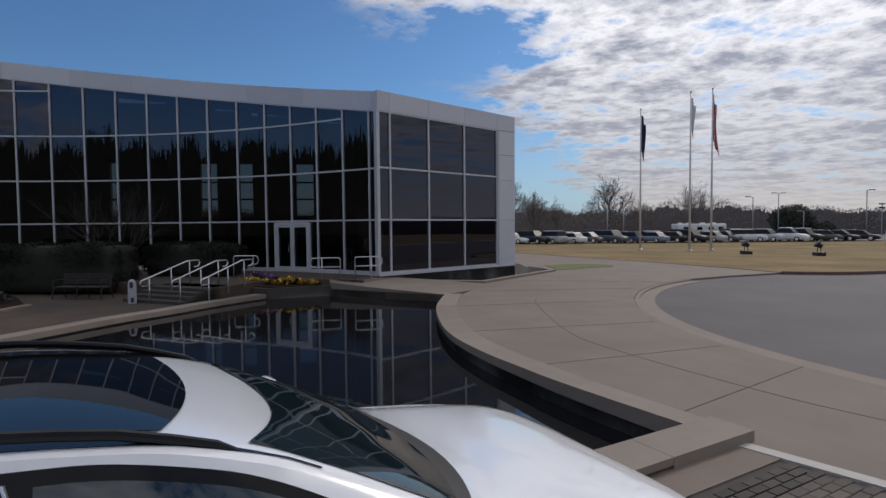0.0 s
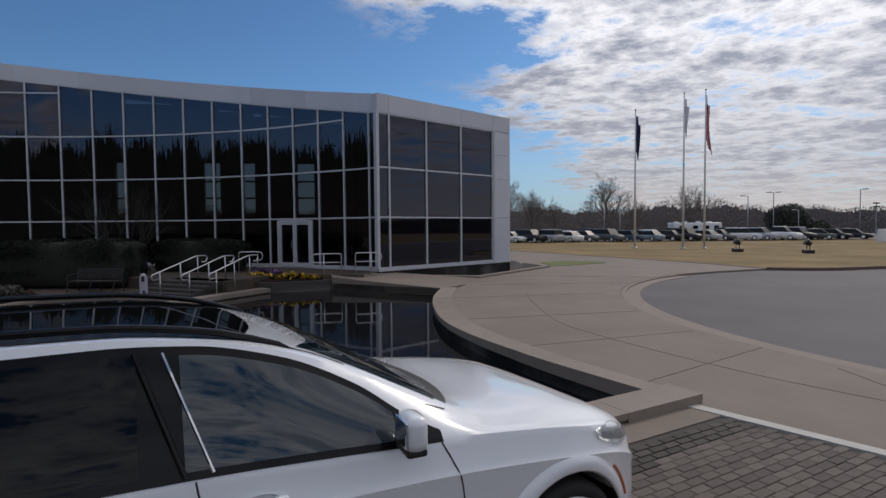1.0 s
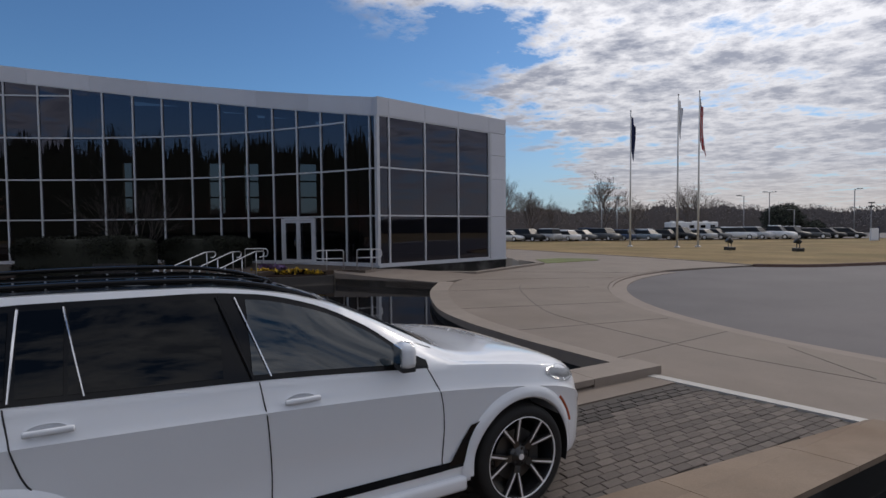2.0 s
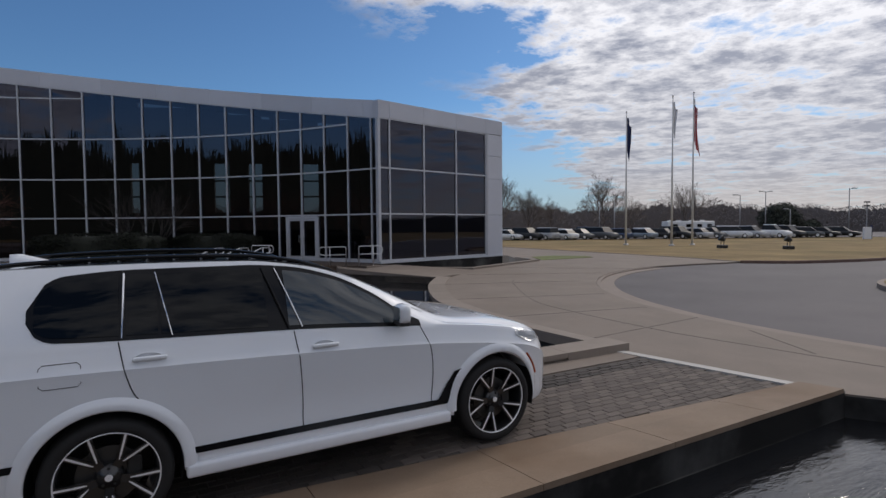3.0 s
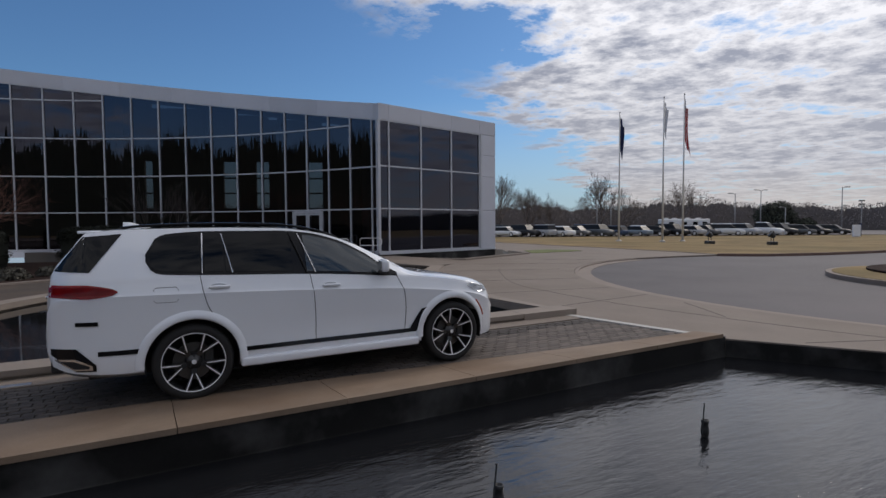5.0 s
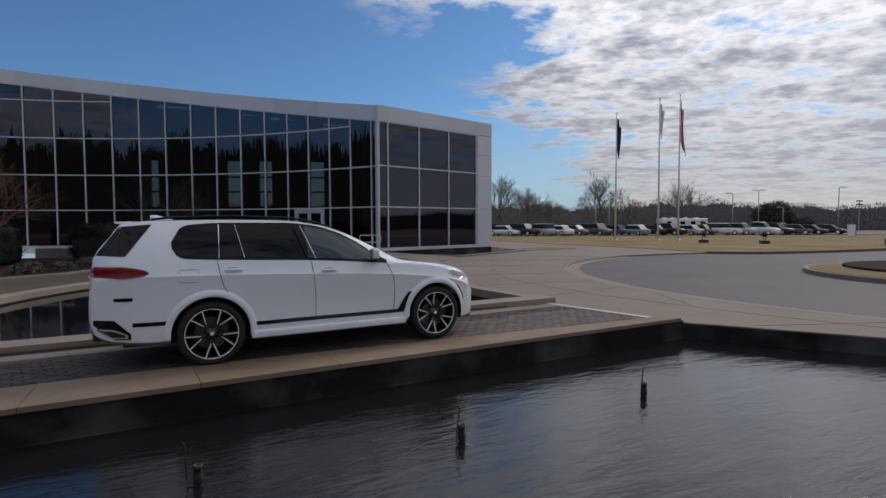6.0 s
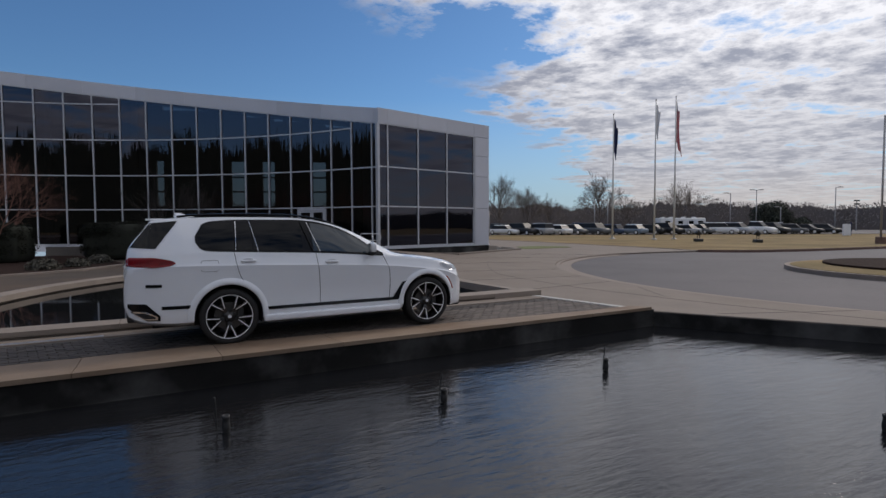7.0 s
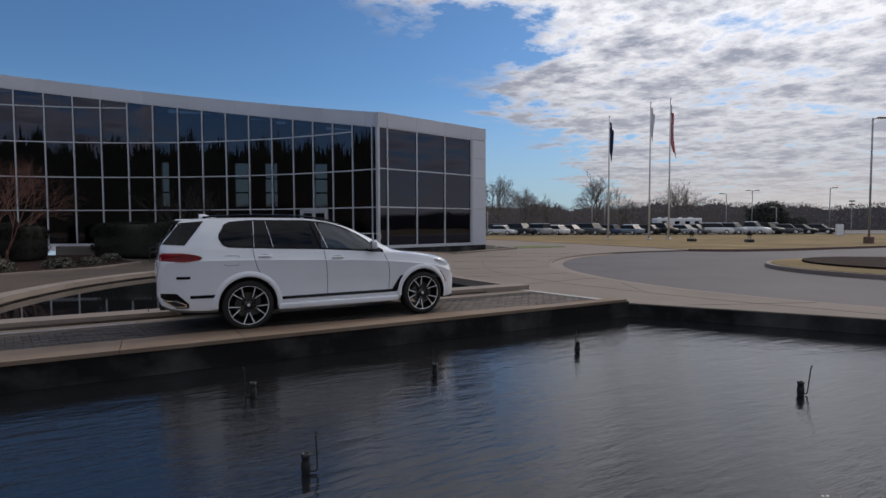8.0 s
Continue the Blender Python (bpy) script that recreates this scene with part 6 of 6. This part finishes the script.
def parked_car(x, y, rz, kind, color):
    """A car far off: shaped body, glass house, wheels."""
    L_, W_, H_ = {"sedan": (4.7, 1.82, 1.45), "suv": (4.75, 1.9, 1.72), "pickup": (5.7, 2.0, 1.88), "hatch": (4.2, 1.78, 1.5)}[kind]
    t = thing("parked_car", (x, y, 0.0), f"{color} {kind} parked in the distant car park" if kind != "suv" else f"{color} sport utility car parked in the distant car park", "car", "parked cars", rz=rz)
    cab = {"sedan": (-0.38, 0.26, -0.24, 0.10), "suv": (-0.47, 0.24, -0.43, 0.10), "pickup": (-0.10, 0.26, -0.07, 0.14), "hatch": (-0.47, 0.27, -0.38, 0.10)}[kind]
    hb = H_ * 0.60
    bm = bmesh.new()
    rings = []
    for f, zt, w in ((-0.5, hb * 0.80, 0.80), (-0.485, hb * 0.96, 0.9), (-0.40, hb, 0.98), (0.0, hb, 1.0), (0.22, hb * 0.98, 1.0), (0.40, hb * 0.88, 0.96), (0.48, hb * 0.74, 0.88), (0.5, hb * 0.6, 0.8)):
        w *= W_ / 2
        rings.append([bm.verts.new((f * L_, sy * ww, z)) for sy, ww, z in ((-1, w * 0.9, 0.22), (-1, w, 0.42), (-1, w, zt * 0.78), (-1, w * 0.90, zt), (1, w * 0.90, zt), (1, w, zt * 0.78), (1, w, 0.42), (1, w * 0.9, 0.22))])
    for A, B in zip(rings, rings[1:]):
        for k in range(8):
            bm.faces.new((A[k], A[(k + 1) % 8], B[(k + 1) % 8], B[k]))
    bm.faces.new(rings[0]), bm.faces.new(rings[-1][::-1])
    part("body", bm, CAR_MATS[color], t, "", True)
    for nm, z0, z1, mt in (("glass_house", hb - 0.02, H_ - 0.09, M["far_glass"]), ("roof", H_ - 0.09, H_, CAR_MATS[color])):
        bm = bmesh.new()
        def row(z, shrink=1.0):
            f = (z - hb) / (H_ - hb)
            a, b_ = cab[0] + (cab[2] - cab[0]) * f, cab[1] + (cab[3] - cab[1]) * f
            w = W_ / 2 * (0.90 - 0.17 * f) * shrink
            return [bm.verts.new((xx * L_, yy, z)) for xx, yy in ((a, -w), (b_, -w), (b_, w), (a, w))]
        A, B = row(z0), row(z1, 1.0 if nm == "glass_house" else 0.9)
        for k in range(4):
            bm.faces.new((A[k], A[(k + 1) % 4], B[(k + 1) % 4], B[k]))
        bm.faces.new(B)
        part(nm, bm, mt, t)
    if kind == "pickup":
        part("load_bed", box(bmesh.new(), (-0.30 * L_, 0, hb + 0.0), (L_ * 0.34, W_ * 0.75, 0.03)), M["plastic"], t)
    for ax in (-0.30, 0.31):
        for sy in (-1, 1):
            bm = bmesh.new()
            lathe(bm, [(0.0, -0.11), (0.20, -0.115), (0.32, -0.10), (0.335, 0.0), (0.32, 0.10), (0.0, 0.10)], 14, "Y", (ax * L_, sy * (W_ / 2 - 0.10), 0.335))
            wh = part("wheel", bm, M["tyre"], t)
            bm = bmesh.new()
            lathe(bm, [(0.0, 0.0), (0.21, 0.0)], 12, "Y", (ax * L_, sy * (W_ / 2 + 0.018), 0.335))
            part("rim", bm, M["alloy"], wh)
    return t


rng = random.Random(5)
ROW1 = [("sedan", "white"), ("suv", "black"), ("suv", "silver"), ("sedan", "white"), ("hatch", "grey"), ("suv", "grey"), ("hatch", "blue"), ("sedan", "bluegrey"), ("sedan", "black"), ("suv", "black"), ("sedan", "silver"), ("hatch", "grey"), ("suv", "white"), ("suv", "silver"), ("pickup", "white"), ("suv", "black"), ("hatch", "grey"), ("sedan", "black"), ("sedan", "black")]
for i, (k, c) in enumerate(ROW1):
    f = i / (len(ROW1) - 1)
    parked_car(45.0 + 42.0 * f + rng.uniform(-0.3, 0.3), 55.5 - 22.5 * f + rng.uniform(-0.3, 0.3), rng.choice((-118, 62, -112, 240)) + rng.uniform(-6, 6) + (48 if i % 4 == 0 else 34), k, c)
ROW2 = [("suv", "grey"), ("sedan", "black"), ("hatch", "silver"), ("suv", "blue"), ("sedan", "grey"), ("hatch", "white"), ("suv", "black"), ("sedan", "silver"), ("suv", "grey"), ("sedan", "blue"), ("suv", "white"), ("hatch", "black"), ("sedan", "grey")]
for i, (k, c) in enumerate(ROW2):
    f = i / (len(ROW2) - 1)
    parked_car(48.0 + 48.0 * f + rng.uniform(-0.5, 0.5), 62.5 - 24.0 * f + rng.uniform(-0.5, 0.5), rng.choice((-118, 62)) + 32 + rng.uniform(-6, 6), k, c)

t = thing("camper", (79.5, 52.0, 0.0), "long white camper parked behind the cars", "camper", rz=-29)
part("shell", box(bmesh.new(), (0, 0, 1.50), (7.8, 2.4, 2.0), 0, 0.18), M["rv"], t, "", True)
for x in (-2.6, -0.4, 1.4, 3.0):
    part("window", box(bmesh.new(), (x, -1.21, 1.75), (0.8, 0.03, 0.5), 0, 0.02), M["car_glass"], t)
part("door", box(bmesh.new(), (2.25, -1.21, 1.40), (0.62, 0.03, 1.5), 0, 0.02), M["sign"], t)
for x in (-3.0, -1.6, 0.6, 2.4):
    part("roof_vent", box(bmesh.new(), (x, 0, 2.58), (0.6, 0.6, 0.22), 0, 0.05), M["rv"], t)
for x in (-1.2, -0.3):
    bm = bmesh.new()
    lathe(bm, [(0.0, -0.12), (0.3, -0.12), (0.36, -0.08), (0.36, 0.08), (0.0, 0.1)], 14, "Y", (x, -1.1, 0.36))
    part("wheel", bm, M["tyre"], t)
part("skirt", box(bmesh.new(), (0, 0, 0.42), (7.6, 2.0, 0.3), 0, 0.05), M["plastic"], t)


# ---- woods all round, as one mass of twigs ----
def build_woods():
    g = np.random.default_rng(77)
    V_, F_ = [], []

    def blade(c, h, w, lean):
        k = len(V_)
        a = g.random() * 6.283
        V_.extend([(c[0] - w * math.cos(a), c[1] - w * math.sin(a), c[2]), (c[0] + w * math.cos(a), c[1] + w * math.sin(a), c[2]), (c[0] + lean * math.cos(a + 1), c[1] + lean * math.sin(a + 1), c[2] + h)])
        F_.append((k, k + 1, k + 2))

    def crest(a, far):
        return 1 + 0.08 * math.sin(a * 23 + far) + 0.06 * math.sin(a * 61 + 2 * far) + 0.05 * math.sin(a * 140)

    def mass(a0, a1, r, top, n, far):
        """A ragged solid band of trunks and undergrowth."""
        k = len(V_)
        for q in range(n + 1):
            a = radians(a0 + (a1 - a0) * q / n)
            h = top(a) * (0.74 + 0.16 * g.random()) * crest(a, far)
            for z in (-1.0, h):
                V_.append((r * math.cos(a), r * math.sin(a), z))
        for q in range(n):
            F_.append((k + 2 * q, k + 2 * q + 2, k + 2 * q + 3, k + 2 * q + 1))

    def ahead(a):
        return 8.6 if math.degrees(a) > 27 else 8.6 - 2.4 * min(1.0, (27 - math.degrees(a)) / 6)

    # ahead of the drive, beyond the car park
    for r in (150, 162, 176):
        mass(-68, 105, r, lambda a: ahead(a) * (0.80 + 0.004 * (r - 138)), 1500, 0.0)
    for i in range(90000):
        a = radians(-68 + 173 * g.random())
        r = 138 + 38 * g.random()
        top = ahead(a) * crest(a, 0.0) * (0.85 + 0.004 * (r - 138))
        z = top * (0.10 + 0.86 * g.random() ** 0.8)
        blade((r * math.cos(a), r * math.sin(a), z - 0.3), 0.1 + 0.6 * g.random(), 0.03 + 0.08 * g.random(), 1.1 * g.random())
    me = bpy.data.meshes.new("woods")
    me.from_pydata(V_, [], F_)
    me.materials.append(M["woods"])
    tagged(new("woods", me), "brown leafless winter woods along the horizon", "woods", kind="stuff")
    V_.clear(), F_.clear()
    # unseen woods on the other sides, taller, nearer and dark to blacken the mirroring glass
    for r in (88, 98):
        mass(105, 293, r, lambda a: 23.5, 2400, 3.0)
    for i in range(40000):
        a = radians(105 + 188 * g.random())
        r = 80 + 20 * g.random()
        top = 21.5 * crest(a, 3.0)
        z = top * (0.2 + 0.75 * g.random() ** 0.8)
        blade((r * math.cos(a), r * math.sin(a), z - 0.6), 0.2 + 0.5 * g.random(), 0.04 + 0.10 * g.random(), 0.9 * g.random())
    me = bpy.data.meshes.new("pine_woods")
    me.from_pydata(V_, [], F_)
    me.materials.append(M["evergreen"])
    tagged(new("pine_woods", me), "unseen dark evergreen woods added to darken the glass reflections", "woods", kind="stuff")


build_woods()


# ---- pavers of the drive ----
def paver_mesh(l, w, h):
    bm = bmesh.new()
    b_ = 0.006
    lo = [bm.verts.new((sx * l / 2, sy * w / 2, -h)) for sx, sy in ((-1, -1), (1, -1), (1, 1), (-1, 1))]
    mi = [bm.verts.new((sx * l / 2, sy * w / 2, -b_)) for sx, sy in ((-1, -1), (1, -1), (1, 1), (-1, 1))]
    up = [bm.verts.new((sx * (l / 2 - b_), sy * (w / 2 - b_), 0)) for sx, sy in ((-1, -1), (1, -1), (1, 1), (-1, 1))]
    for A, B in ((lo, mi), (mi, up)):
        for k in range(4):
            bm.faces.new((A[k], A[(k + 1) % 4], B[(k + 1) % 4], B[k]))
    bm.faces.new(up)
    bmesh.ops.recalc_face_normals(bm, faces=bm.faces)
    me = bpy.data.meshes.new("paver")
    bm.to_mesh(me)
    bm.free()
    me.materials.append(M["paver"])
    return me


bed = bpy.data.objects["drive_bed"]
PL, PW = 0.205, 0.103
one = paver_mesh(PL - 0.005, PW - 0.005, 0.05)
g = random.Random(9)
V_, F_ = [], []
count = 0
for r in range(19):
    y = -1.423 + PW * r
    lim = 6.80 + (1.0 - y) * 0.194
    n = 0
    x = lim - PL / 2 - (PL / 2 if r % 2 else 0.0)
    while x > -13.5:
        z = 0.002 + g.uniform(-0.002, 0.003)
        if y - PW / 2 < rim_in_y(x) - 0.02:
            x -= PL
            continue
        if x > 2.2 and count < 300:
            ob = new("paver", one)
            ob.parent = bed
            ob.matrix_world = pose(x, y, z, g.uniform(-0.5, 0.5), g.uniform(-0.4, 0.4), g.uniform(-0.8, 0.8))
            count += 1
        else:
            # the remaining pavers, merged, in the copy with car shade in its colour
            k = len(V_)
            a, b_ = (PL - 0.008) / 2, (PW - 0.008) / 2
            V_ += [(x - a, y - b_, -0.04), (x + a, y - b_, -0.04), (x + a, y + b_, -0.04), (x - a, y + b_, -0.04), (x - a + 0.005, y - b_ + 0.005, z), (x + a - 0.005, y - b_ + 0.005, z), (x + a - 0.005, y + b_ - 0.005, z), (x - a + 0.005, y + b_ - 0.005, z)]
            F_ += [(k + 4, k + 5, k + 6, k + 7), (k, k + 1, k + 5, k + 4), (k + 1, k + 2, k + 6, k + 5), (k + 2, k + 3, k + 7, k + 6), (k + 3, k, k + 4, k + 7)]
        x -= PL
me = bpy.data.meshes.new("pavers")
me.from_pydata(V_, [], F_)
me.materials.append(M["paver_shaded"])
tagged(new("pavers", me), "grey brown clay pavers of the drive, darkened for the car's shade", "pavers", kind="stuff")
